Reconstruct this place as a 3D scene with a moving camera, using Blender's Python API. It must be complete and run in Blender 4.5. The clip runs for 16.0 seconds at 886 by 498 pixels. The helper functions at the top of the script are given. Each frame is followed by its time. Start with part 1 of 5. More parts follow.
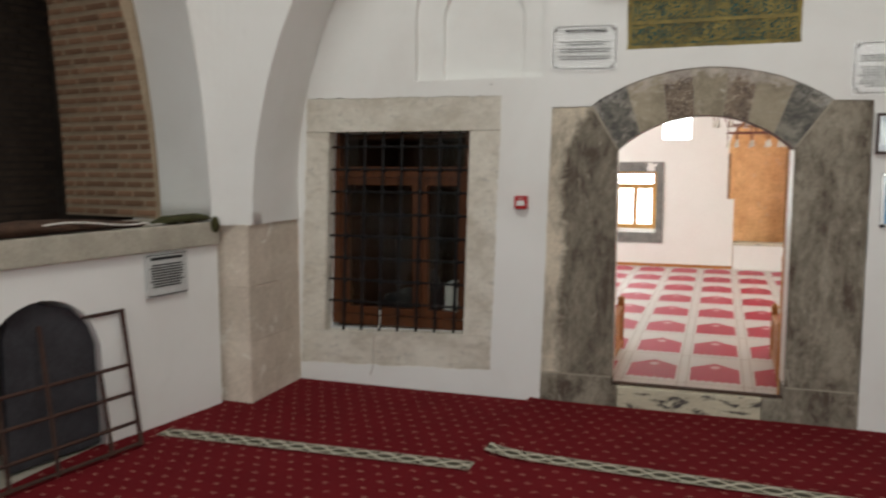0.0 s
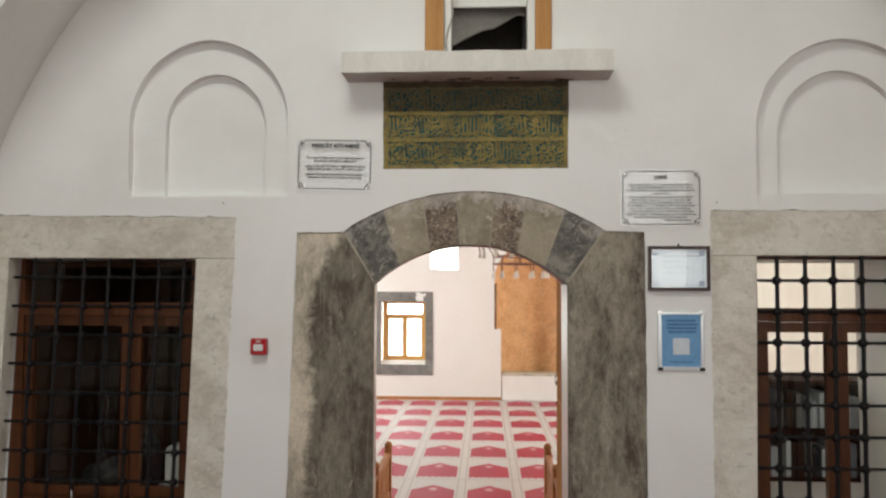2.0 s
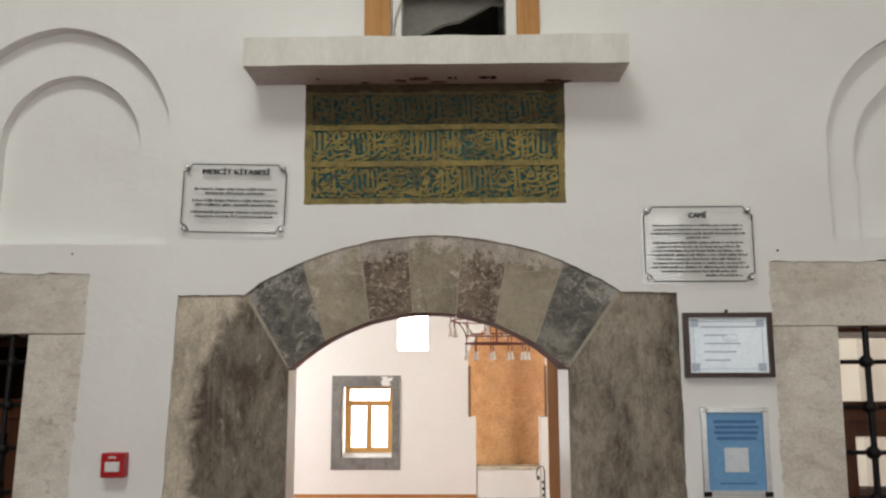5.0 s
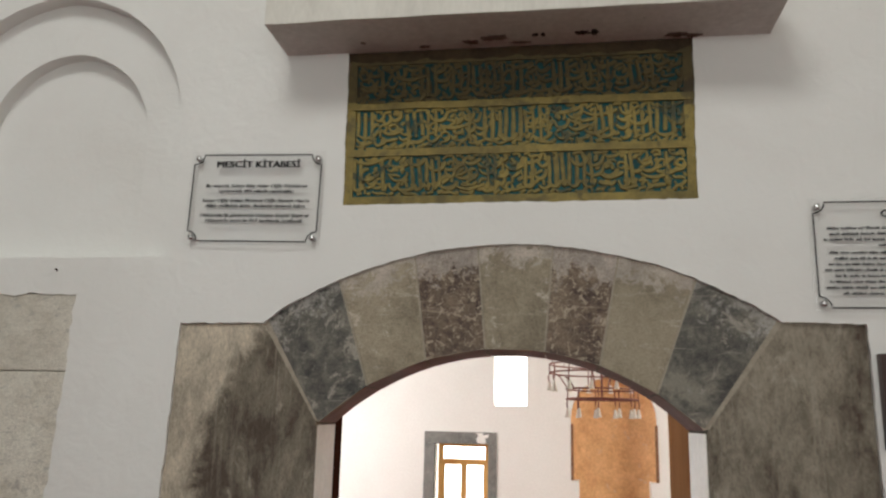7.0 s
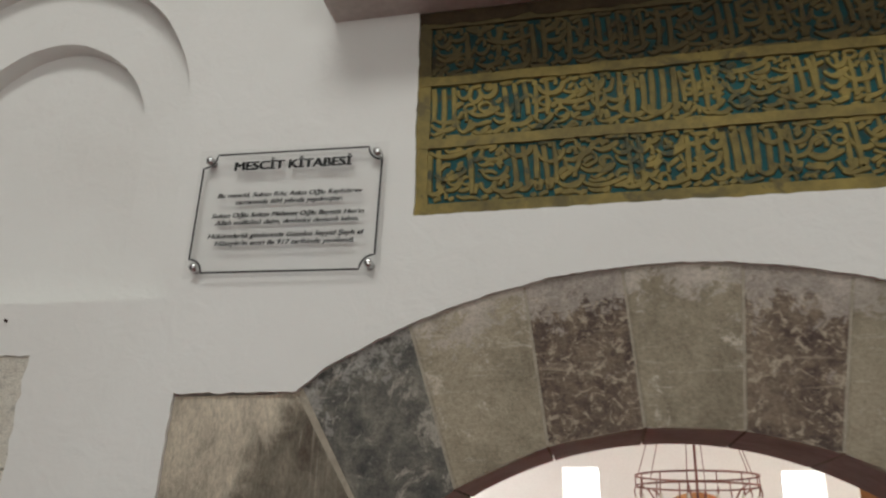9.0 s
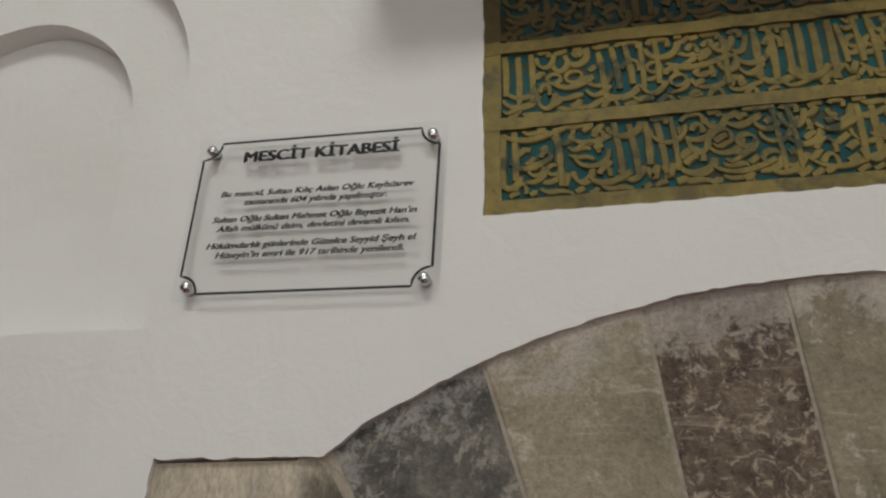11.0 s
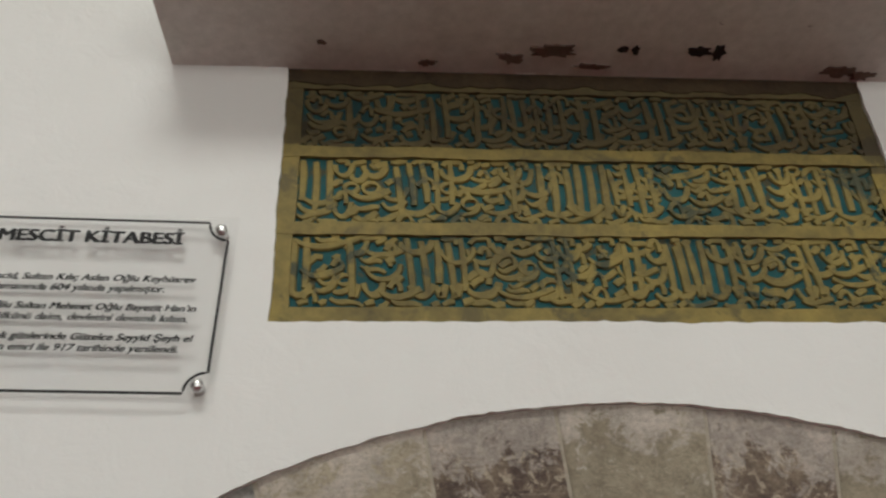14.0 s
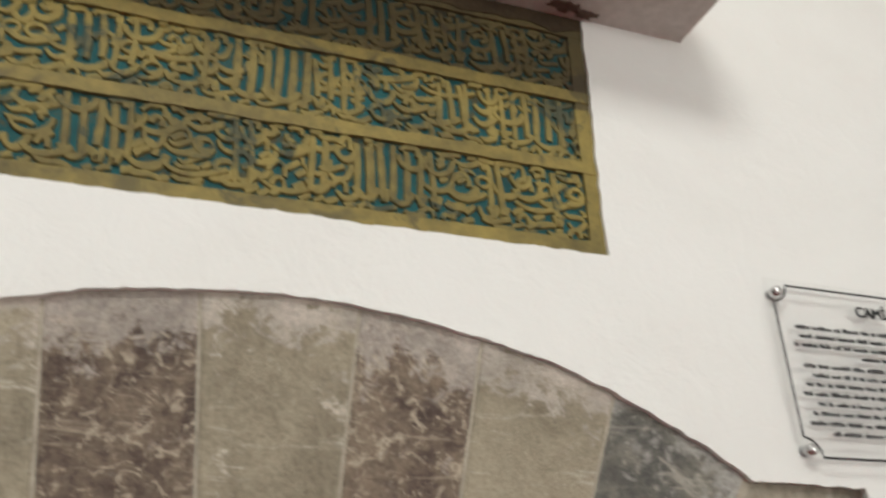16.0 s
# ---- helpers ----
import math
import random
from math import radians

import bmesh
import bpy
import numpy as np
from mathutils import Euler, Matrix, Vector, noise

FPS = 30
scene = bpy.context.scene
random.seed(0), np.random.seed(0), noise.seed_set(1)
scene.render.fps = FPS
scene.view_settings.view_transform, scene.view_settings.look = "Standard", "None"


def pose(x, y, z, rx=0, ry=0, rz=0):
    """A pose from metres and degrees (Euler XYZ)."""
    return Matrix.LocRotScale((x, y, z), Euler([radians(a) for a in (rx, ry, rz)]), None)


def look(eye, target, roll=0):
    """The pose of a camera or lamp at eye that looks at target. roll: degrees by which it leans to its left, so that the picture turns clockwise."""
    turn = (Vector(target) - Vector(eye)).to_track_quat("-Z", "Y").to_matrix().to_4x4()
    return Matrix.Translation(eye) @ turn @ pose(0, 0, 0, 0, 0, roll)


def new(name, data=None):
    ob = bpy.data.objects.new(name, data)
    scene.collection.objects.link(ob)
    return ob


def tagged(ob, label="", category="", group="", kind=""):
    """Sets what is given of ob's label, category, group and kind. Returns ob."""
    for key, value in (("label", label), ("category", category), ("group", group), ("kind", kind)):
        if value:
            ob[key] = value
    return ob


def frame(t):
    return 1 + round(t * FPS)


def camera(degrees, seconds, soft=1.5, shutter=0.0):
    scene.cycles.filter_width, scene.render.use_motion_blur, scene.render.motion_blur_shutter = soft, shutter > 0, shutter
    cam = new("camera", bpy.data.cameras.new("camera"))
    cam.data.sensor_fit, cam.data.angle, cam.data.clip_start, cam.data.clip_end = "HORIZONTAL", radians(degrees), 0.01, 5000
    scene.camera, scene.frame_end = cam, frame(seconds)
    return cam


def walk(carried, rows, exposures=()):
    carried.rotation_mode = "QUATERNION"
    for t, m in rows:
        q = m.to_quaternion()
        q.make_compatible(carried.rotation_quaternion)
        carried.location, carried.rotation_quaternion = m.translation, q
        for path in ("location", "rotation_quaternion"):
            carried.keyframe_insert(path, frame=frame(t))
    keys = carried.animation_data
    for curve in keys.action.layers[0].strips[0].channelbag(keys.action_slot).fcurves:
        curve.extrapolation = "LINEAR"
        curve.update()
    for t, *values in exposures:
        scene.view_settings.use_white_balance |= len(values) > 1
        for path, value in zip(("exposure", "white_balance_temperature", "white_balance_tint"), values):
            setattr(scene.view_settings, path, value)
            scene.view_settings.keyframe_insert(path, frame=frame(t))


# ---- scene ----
cam = camera(57.7, 16.0, soft=2.3, shutter=0.5)
PATH = [
    (0, (0.027, -0.006, 1.646), (-0.616, 1.875, 1.43), -0.0),
    (0.5, (0.035, 0.202, 1.648), (-0.443, 2.138, 1.498), 0.0),
    (1, (0.052, 0.441, 1.676), (-0.353, 2.399, 1.644), 0.8),
    (1.5, (0.008, 0.689, 1.685), (-0.263, 2.67, 1.742), 0.7),
    (2, (0.008, 0.921, 1.691), (-0.096, 2.916, 1.791), 0.2),
    (2.5, (0.053, 1.164, 1.697), (-0.05, 3.153, 1.871), 0.2),
    (3, (0.084, 1.391, 1.69), (-0.068, 3.374, 1.897), 0.7),
    (3.5, (0.072, 1.627, 1.698), (-0.081, 3.603, 1.97), 0.4),
    (3.7, (0.072, 1.72, 1.699), (-0.064, 3.698, 1.964), 0.3),
    (5.8, (0.038, 2.619, 1.718), (0.014, 4.589, 2.063), -0.3),
    (6, (0.096, 2.712, 1.709), (-0.018, 4.676, 2.071), -0.2),
    (6.5, (0.091, 2.918, 1.717), (-0.09, 4.862, 2.153), 0.9),
    (7, (0.087, 3.099, 1.721), (-0.206, 5.03, 2.152), 1.3),
    (7.5, (-0.017, 3.3, 1.739), (-0.293, 5.215, 2.246), 0.5),
    (8, (-0.082, 3.495, 1.734), (-0.409, 5.4, 2.247), 0.7),
    (8.5, (-0.114, 3.697, 1.75), (-0.531, 5.56, 2.347), 1.4),
    (9, (-0.171, 3.887, 1.733), (-0.579, 5.718, 2.427), 1.5),
    (9.5, (-0.287, 4.034, 1.771), (-0.623, 5.862, 2.509), 0.2),
    (10, (-0.328, 4.161, 1.79), (-0.72, 5.975, 2.535), 0.9),
    (10.2, (-0.327, 4.206, 1.795), (-0.78, 5.982, 2.594), 1.7),
    (12.3, (-0.458, 4.305, 1.815), (-0.793, 6.08, 2.673), 1.5),
    (12.5, (-0.438, 4.299, 1.824), (-0.767, 6.085, 2.661), 1.3),
    (13, (-0.436, 4.281, 1.834), (-0.575, 6.073, 2.711), 0.0),
    (13.5, (-0.412, 4.267, 1.85), (-0.389, 6.019, 2.815), -1.1),
    (14, (-0.391, 4.279, 1.85), (-0.246, 5.992, 2.872), -2.0),
    (14.5, (-0.378, 4.295, 1.855), (-0.128, 6.008, 2.858), -2.7),
    (15, (-0.343, 4.294, 1.851), (0.078, 5.976, 2.85), -3.6),
    (15.5, (-0.24, 4.306, 1.828), (0.222, 6.0, 2.786), -2.3),
    (16, (-0.178, 4.327, 1.811), (0.429, 6.021, 2.685), -1.6),
]
walk(cam, [(t, look(eye, target, roll)) for t, eye, target, roll in PATH],
     exposures=[(0, -0.26), (0.5, -0.31), (1, -0.16), (2, -0.20), (3.5, -0.25), (6, -0.30), (8.5, -0.46), (9, -0.45), (13.4, -0.43), (14.2, -0.02), (15, 0.24), (16, 0.38)])

# ---- world and lights ----
world = bpy.data.worlds.new("sky")
world.use_nodes = True
scene.world = world
sky = world.node_tree.nodes.new("ShaderNodeTexSky")
sky.sky_type, sky.sun_disc = "NISHITA", False
sky.sun_elevation, sky.sun_rotation = radians(50), radians(-60)
world.node_tree.links.new(sky.outputs[0], world.node_tree.nodes["Background"].inputs[0])
world.node_tree.nodes["Background"].inputs[1].default_value = 0.1


def daylight_area(eye, target, width, height, power, colour):
    lamp = bpy.data.lights.new("daylight_fill", "AREA")
    lamp.shape, lamp.size, lamp.size_y = "RECTANGLE", width, height
    lamp.energy, lamp.color = power, colour
    ob = new("daylight_fill", lamp)
    ob.matrix_world = look(eye, target)
    return ob


DAY = (0.95, 0.97, 0.92)
daylight_area((-0.9, 1.9, 5.74), (-0.6, 3.4, 1.5), 1.9, 1.3, 118, DAY)      # open lantern in the vault
daylight_area((-1.9, -1.93, 2.6), (-1.2, 5.3, 1.8), 1.55, 2.2, 34, DAY)     # fill light from an assumed, unseen arcade behind the walker
daylight_area((0.2, -1.93, 2.6), (0.0, 5.3, 1.8), 1.55, 2.2, 44, DAY)
daylight_area((2.1, -1.93, 2.6), (1.5, 5.3, 1.8), 1.55, 2.2, 64, DAY)
daylight_area((-5.9, 14.2, 2.4), (-0.5, 13.6, -0.5), 3.0, 2.6, 530, (0.94, 0.95, 0.97))   # added hall fill lamps beside solid, unseen side walls
daylight_area((6.9, 11.6, 2.6), (0.6, 15.5, 0.4), 3.0, 2.6, 600, (1.0, 0.97, 0.90))


# ---- materials ----
def nodes_of(name):
    m = bpy.data.materials.new(name)
    m.use_nodes = True
    return m, m.node_tree.nodes, m.node_tree.links, m.node_tree.nodes["Principled BSDF"]


def noise_node(n, l, vec, scale, detail=5.0, rough=0.6, distortion=0.0):
    t = n.new("ShaderNodeTexNoise")
    t.inputs["Scale"].default_value, t.inputs["Detail"].default_value = scale, detail
    t.inputs["Roughness"].default_value, t.inputs["Distortion"].default_value = rough, distortion
    l.new(vec, t.inputs["Vector"])
    return t.outputs["Fac"]


def ramp_node(n, l, fac, stops):
    r = n.new("ShaderNodeValToRGB")
    while len(r.color_ramp.elements) < len(stops):
        r.color_ramp.elements.new(0.5)
    for e, (p, c) in zip(r.color_ramp.elements, stops):
        e.position, e.color = p, (*c, 1)
    l.new(fac, r.inputs[0])
    return r.outputs[0]


def mix_node(n, l, fac, a, b, mode="MIX"):
    m = n.new("ShaderNodeMix")
    m.data_type, m.blend_type = "RGBA", mode
    for sock, v in ((m.inputs[0], fac), (m.inputs[6], a), (m.inputs[7], b)):
        if isinstance(v, (int, float)):
            sock.default_value = v
        elif isinstance(v, tuple):
            sock.default_value = (*v, 1)
        else:
            l.new(v, sock)
    return m.outputs[2]


def math_node(n, l, op, a, b=0.0, c=0.0):
    m = n.new("ShaderNodeMath")
    m.operation = op
    for sock, v in zip(m.inputs, (a, b, c)):
        if isinstance(v, (int, float)):
            sock.default_value = v
        else:
            l.new(v, sock)
    return m.outputs[0]


def surface(name, light, dark, scale=6.0, fine=60.0, rough=0.8, bump=0.15, metal=0.0, spots=None, spot_at=0.62,
            spot_scale=14.0, vary=0.0, stretch=(1, 1, 1), distance=0.01, fine_mix=0.35, spec=0.3):
    """Two scales of mottling, optional spots, bump, and a shift from piece to piece."""
    m, n, l, p = nodes_of(name)
    tc = n.new("ShaderNodeTexCoord")
    mp = n.new("ShaderNodeMapping")
    mp.inputs["Scale"].default_value = stretch
    l.new(tc.outputs["Object"], mp.inputs["Vector"])
    vec = mp.outputs[0]
    big = noise_node(n, l, vec, scale, 6, 0.62, 0.3)
    small = noise_node(n, l, vec, fine, 4, 0.65)
    col = ramp_node(n, l, big, [(0.32, dark), (0.66, light)])
    grain = ramp_node(n, l, small, [(0.3, tuple(0.62 * v for v in dark)), (0.7, light)])
    col = mix_node(n, l, fine_mix, col, grain)
    if spots:
        sp = noise_node(n, l, vec, spot_scale, 5, 0.7, 0.6)
        mask = ramp_node(n, l, sp, [(spot_at, (0, 0, 0)), (spot_at + 0.06, (1, 1, 1))])
        col = mix_node(n, l, mask, col, spots)
    if vary:
        info = n.new("ShaderNodeObjectInfo")
        lo = math_node(n, l, "MULTIPLY_ADD", info.outputs["Random"], 2 * vary, 1 - vary)
        hsv = n.new("ShaderNodeHueSaturation")
        l.new(lo, hsv.inputs["Value"])
        l.new(col, hsv.inputs["Color"])
        col = hsv.outputs[0]
    l.new(col, p.inputs["Base Color"])
    p.inputs["Roughness"].default_value, p.inputs["Metallic"].default_value = rough, metal
    p.inputs["Specular IOR Level"].default_value = spec
    h = math_node(n, l, "MULTIPLY_ADD", small, 0.4, big)
    b = n.new("ShaderNodeBump")
    b.inputs["Strength"].default_value, b.inputs["Distance"].default_value = bump, distance
    l.new(h, b.inputs["Height"])
    l.new(b.outputs[0], p.inputs["Normal"])
    return m


def weathered(name, light, mid, dark, flake_colour, scale, vary=0.0, flake=0.63, flake_scale=11.0, tall=1.0, smear=None, twist=0.9, crisp=0.06, pale=None, downward=False, smear_reach=0.22):
    """Old dressed stone: cloudy patches, finer pitting, pale flaked scars and scratches."""
    m, n, l, p = nodes_of(name)
    tc = n.new("ShaderNodeTexCoord")
    info = n.new("ShaderNodeObjectInfo")
    shift = n.new("ShaderNodeVectorMath")
    shift.operation = "MULTIPLY_ADD"
    l.new(info.outputs["Random"], shift.inputs[0])
    shift.inputs[1].default_value = (7.0, 3.0, 5.0)
    l.new(tc.outputs["Object"], shift.inputs[2])
    squash = n.new("ShaderNodeMapping")
    squash.inputs["Scale"].default_value = (1.0, 1.0, tall)
    l.new(shift.outputs[0], squash.inputs["Vector"])
    vec = squash.outputs[0]
    big = noise_node(n, l, vec, scale, 8, 0.68, 0.5)
    med = noise_node(n, l, vec, scale * 6, 10, 0.78, 0.4)
    small = noise_node(n, l, vec, 170, 4, 0.75)
    both = math_node(n, l, "MULTIPLY_ADD", med, 0.45, math_node(n, l, "MULTIPLY", big, 0.62))
    col = ramp_node(n, l, both, [(0.45, dark), (0.535, mid), (0.62, light)])
    fl = noise_node(n, l, vec, flake_scale, 10, 0.76, twist)
    mask = ramp_node(n, l, fl, [(flake - 0.02, (0, 0, 0)), (flake + crisp, (0.9, 0.9, 0.9))])
    col = mix_node(n, l, mask, col, flake_colour)
    mp = n.new("ShaderNodeMapping")
    mp.inputs["Rotation"].default_value = (0.0, 0.05 if downward else 0.6, 0.0)
    mp.inputs["Scale"].default_value = (22.0, 22.0, 2.2) if downward else (3.0, 3.0, 26.0)
    l.new(vec, mp.inputs["Vector"])
    scr = noise_node(n, l, mp.outputs[0], 2.2, 5, 0.7, 0.6)
    smask = ramp_node(n, l, scr, [(0.56, (0, 0, 0)), (0.70, (0.42, 0.42, 0.42))] if downward else [(0.60, (0, 0, 0)), (0.68, (0.6, 0.6, 0.6))])
    col = mix_node(n, l, smask, col, flake_colour)
    if smear:                 # limewash dragged over the rim of the arch
        sep = n.new("ShaderNodeSeparateXYZ")
        l.new(tc.outputs["Object"], sep.inputs[0])
        dx = math_node(n, l, "ADD", sep.outputs[0], 0.055)
        dz = math_node(n, l, "SUBTRACT", sep.outputs[2], 0.938)
        r = math_node(n, l, "SQRT", math_node(n, l, "ADD", math_node(n, l, "MULTIPLY", dx, dx), math_node(n, l, "MULTIPLY", dz, dz)))
        rim = ramp_node(n, l, math_node(n, l, "MULTIPLY_ADD", r, 6.5, -7.41), [(0.12, (0, 0, 0)), (1.0, (1, 1, 1))])
        chips = math_node(n, l, "MULTIPLY_ADD", noise_node(n, l, tc.outputs["Object"], 9, 8, 0.7, 0.6), 0.55, math_node(n, l, "MULTIPLY", noise_node(n, l, tc.outputs["Object"], 46, 8, 0.75, 0.8), 0.45))
        left = math_node(n, l, "MULTIPLY_ADD", rim, smear_reach, chips)
        rim = ramp_node(n, l, left, [(0.585, (0, 0, 0)), (0.625, (0.62, 0.62, 0.62)), (0.72, (0.86, 0.86, 0.86))])
        tone = ramp_node(n, l, noise_node(n, l, tc.outputs["Object"], 12, 6, 0.7), [(0.38, tuple(0.66 * v for v in smear)), (0.62, smear)])
        col = mix_node(n, l, rim, col, tone)
    if pale:                  # lime-streaked margin of the jamb, wider towards its head
        sep = n.new("ShaderNodeSeparateXYZ")
        l.new(tc.outputs["Object"], sep.inputs[0])
        head = math_node(n, l, "MAXIMUM", math_node(n, l, "MULTIPLY_ADD", sep.outputs[2], 2.4, -3.9), 0.0)
        edge = math_node(n, l, "MULTIPLY_ADD", math_node(n, l, "MULTIPLY", head, head), 0.20, math_node(n, l, "MULTIPLY_ADD", sep.outputs[2], 0.025, -0.985))
        far = math_node(n, l, "MULTIPLY", math_node(n, l, "SUBTRACT", edge, sep.outputs[0]), 9.0)
        mark = math_node(n, l, "MULTIPLY_ADD", noise_node(n, l, tc.outputs["Object"], 9, 8, 0.72, 0.6), 2.4, far)
        margin = ramp_node(n, l, math_node(n, l, "ADD", mark, -0.86), [(0.10, (0, 0, 0)), (0.65, (0.95, 0.95, 0.95))])
        chalk = ramp_node(n, l, both, [(0.45, tuple(0.55 * v for v in pale)), (0.62, pale)])
        col = mix_node(n, l, margin, col, chalk)
    speck = ramp_node(n, l, small, [(0.32, (0.5, 0.5, 0.5)), (0.56, (1, 1, 1))])
    col = mix_node(n, l, 0.6, col, speck, "MULTIPLY")
    if vary:
        hsv = n.new("ShaderNodeHueSaturation")
        l.new(math_node(n, l, "MULTIPLY_ADD", info.outputs["Random"], 2 * vary, 1 - vary), hsv.inputs["Value"])
        l.new(col, hsv.inputs["Color"])
        col = hsv.outputs[0]
    l.new(col, p.inputs["Base Color"])
    p.inputs["Roughness"].default_value, p.inputs["Specular IOR Level"].default_value = 0.85, 0.2
    h = math_node(n, l, "MULTIPLY_ADD", small, 0.25, math_node(n, l, "MULTIPLY_ADD", med, 0.8, math_node(n, l, "MULTIPLY", fl, -0.5)))
    b = n.new("ShaderNodeBump")
    b.inputs["Strength"].default_value, b.inputs["Distance"].default_value = 0.65, 0.012
    l.new(h, b.inputs["Height"])
    l.new(b.outputs[0], p.inputs["Normal"])
    return m


def glowing(name, colour, strength):
    m, n, l, p = nodes_of(name)
    p.inputs["Base Color"].default_value = (*colour, 1)
    p.inputs["Emission Color"].default_value = (*colour, 1)
    p.inputs["Emission Strength"].default_value = strength
    return m


def clear(name, tint=(1, 1, 1), rough=0.02, ior=1.45):
    m, n, l, p = nodes_of(name)
    p.inputs["Base Color"].default_value = (*tint, 1)
    p.inputs["Transmission Weight"].default_value = 1.0
    p.inputs["Roughness"].default_value, p.inputs["IOR"].default_value = rough, ior
    p.inputs["Specular IOR Level"].default_value = 0.12
    return m


def thin_sheet(name, passes, shine):
    """A clear sheet a few millimetres thick: lets light straight through and shines a little."""
    m, n, l, p = nodes_of(name)
    n.remove(p)
    clear_part, gloss, mix = n.new("ShaderNodeBsdfTransparent"), n.new("ShaderNodeBsdfGlossy"), n.new("ShaderNodeMixShader")
    clear_part.inputs[0].default_value = (passes, passes, passes, 1)
    gloss.inputs["Roughness"].default_value = 0.05
    mix.inputs[0].default_value = shine
    l.new(clear_part.outputs[0], mix.inputs[1])
    l.new(gloss.outputs[0], mix.inputs[2])
    l.new(mix.outputs[0], n["Material Output"].inputs[0])
    return m


def lime_plaster():
    """White limewash over uneven plaster: soft swells, trowel ridges, grit, a few faint stains."""
    m, n, l, p = nodes_of("white_plaster")
    tc = n.new("ShaderNodeTexCoord")
    v = tc.outputs["Object"]
    swell = noise_node(n, l, v, 2.6, 4, 0.5)
    trowel = noise_node(n, l, v, 15, 6, 0.6, 0.8)
    grit = noise_node(n, l, v, 120, 3, 0.7)
    stain = noise_node(n, l, v, 1.1, 6, 0.62, 0.4)
    col = ramp_node(n, l, stain, [(0.30, (0.755, 0.735, 0.705)), (0.52, (0.80, 0.79, 0.765)), (0.72, (0.825, 0.815, 0.795))])
    spot = noise_node(n, l, v, 9, 6, 0.7, 0.3)
    col = mix_node(n, l, ramp_node(n, l, spot, [(0.66, (0, 0, 0)), (0.78, (0.30, 0.30, 0.30))]), col, (0.62, 0.585, 0.53))
    l.new(col, p.inputs["Base Color"])
    p.inputs["Roughness"].default_value, p.inputs["Specular IOR Level"].default_value = 0.9, 0.15
    h = math_node(n, l, "MULTIPLY_ADD", swell, 1.6, math_node(n, l, "MULTIPLY_ADD", trowel, 0.55, math_node(n, l, "MULTIPLY", grit, 0.10)))
    b = n.new("ShaderNodeBump")
    b.inputs["Strength"].default_value, b.inputs["Distance"].default_value = 0.34, 0.010
    l.new(h, b.inputs["Height"])
    l.new(b.outputs[0], p.inputs["Normal"])
    return m


PLASTER = lime_plaster()
HALL_WHITE = surface("hall_limewash", (0.83, 0.815, 0.765), (0.79, 0.77, 0.715), 1.2, 30, 0.9, 0.15, fine_mix=0.2, spec=0.1)
DARK_STONE = weathered("dark_grey_stone", (0.36, 0.315, 0.25), (0.235, 0.205, 0.16), (0.11, 0.081, 0.063), (0.46, 0.41, 0.335), 4.2, tall=0.45, flake=0.60, downward=True)
STREAKED_JAMB = weathered("lime_streaked_jamb_stone", (0.31, 0.27, 0.21), (0.21, 0.182, 0.142), (0.115, 0.09, 0.07), (0.46, 0.41, 0.335), 4.2, tall=0.45, flake=0.60, pale=(0.78, 0.68, 0.54), downward=True)
BEIGE_STONE = weathered("grey_beige_voussoir", (0.43, 0.37, 0.275), (0.355, 0.305, 0.225), (0.265, 0.225, 0.165), (0.62, 0.55, 0.46), 3.5, vary=0.08, flake=0.60, flake_scale=8, twist=0.5, crisp=0.03, smear=(0.66, 0.585, 0.52), smear_reach=0.17)
BLUE_STONE = weathered("blue_grey_voussoir", (0.32, 0.30, 0.25), (0.18, 0.17, 0.15), (0.09, 0.09, 0.085), (0.46, 0.42, 0.36), 4.5, vary=0.08, flake=0.585, crisp=0.03, smear=(0.56, 0.53, 0.49), smear_reach=0.13)
BRECCIA = weathered("speckled_brown_voussoir", (0.30, 0.235, 0.175), (0.185, 0.138, 0.108), (0.105, 0.076, 0.066), (0.56, 0.47, 0.36), 10, vary=0.06, flake=0.555, flake_scale=44, twist=1.3, crisp=0.025, smear=(0.66, 0.585, 0.52))
RED_SOFFIT = surface("brown_soffit", (0.40, 0.30, 0.275), (0.26, 0.19, 0.17), 8, 60, 0.75, 0.4)
LIT_REVEAL = surface("lit_reveal_stone", (0.80, 0.80, 0.71), (0.64, 0.63, 0.55), 5, 50, 0.30, 0.25, spec=0.6)
MORTAR = surface("pale_mortar", (0.47, 0.415, 0.335), (0.32, 0.28, 0.22), 20, 90, 0.95, 0.6)
FRAME_STONE = weathered("weathered_window_stone", (0.80, 0.755, 0.665), (0.73, 0.68, 0.59), (0.60, 0.545, 0.455), (0.50, 0.47, 0.42), 1.6, vary=0.04, flake=0.58, flake_scale=20, tall=1.5, twist=0.5, crisp=0.05)
PIER_STONE = surface("buff_pier_stone", (0.725, 0.635, 0.535), (0.525, 0.44, 0.355), 3.4, 46, 0.85, 0.5, spots=(0.74, 0.69, 0.61), spot_at=0.58, spot_scale=5, vary=0.06, distance=0.006)
LEDGE_STONE = surface("ledge_stone", (0.50, 0.46, 0.38), (0.34, 0.31, 0.25), 6, 50, 0.88, 0.5)
SHELF_STONE = surface("shelf_stone", (0.77, 0.745, 0.685), (0.65, 0.62, 0.565), 5, 60, 0.85, 0.3, spots=(0.46, 0.41, 0.36), spot_at=0.70, spot_scale=11, stretch=(1.6, 1, 0.6), distance=0.005, fine_mix=0.18)
SHELF_UNDER = surface("shelf_underside_tone", (0.66, 0.62, 0.585), (0.55, 0.505, 0.47), 5, 50, 0.9, 0.3, spots=(0.12, 0.075, 0.06), spot_at=0.685, spot_scale=13)
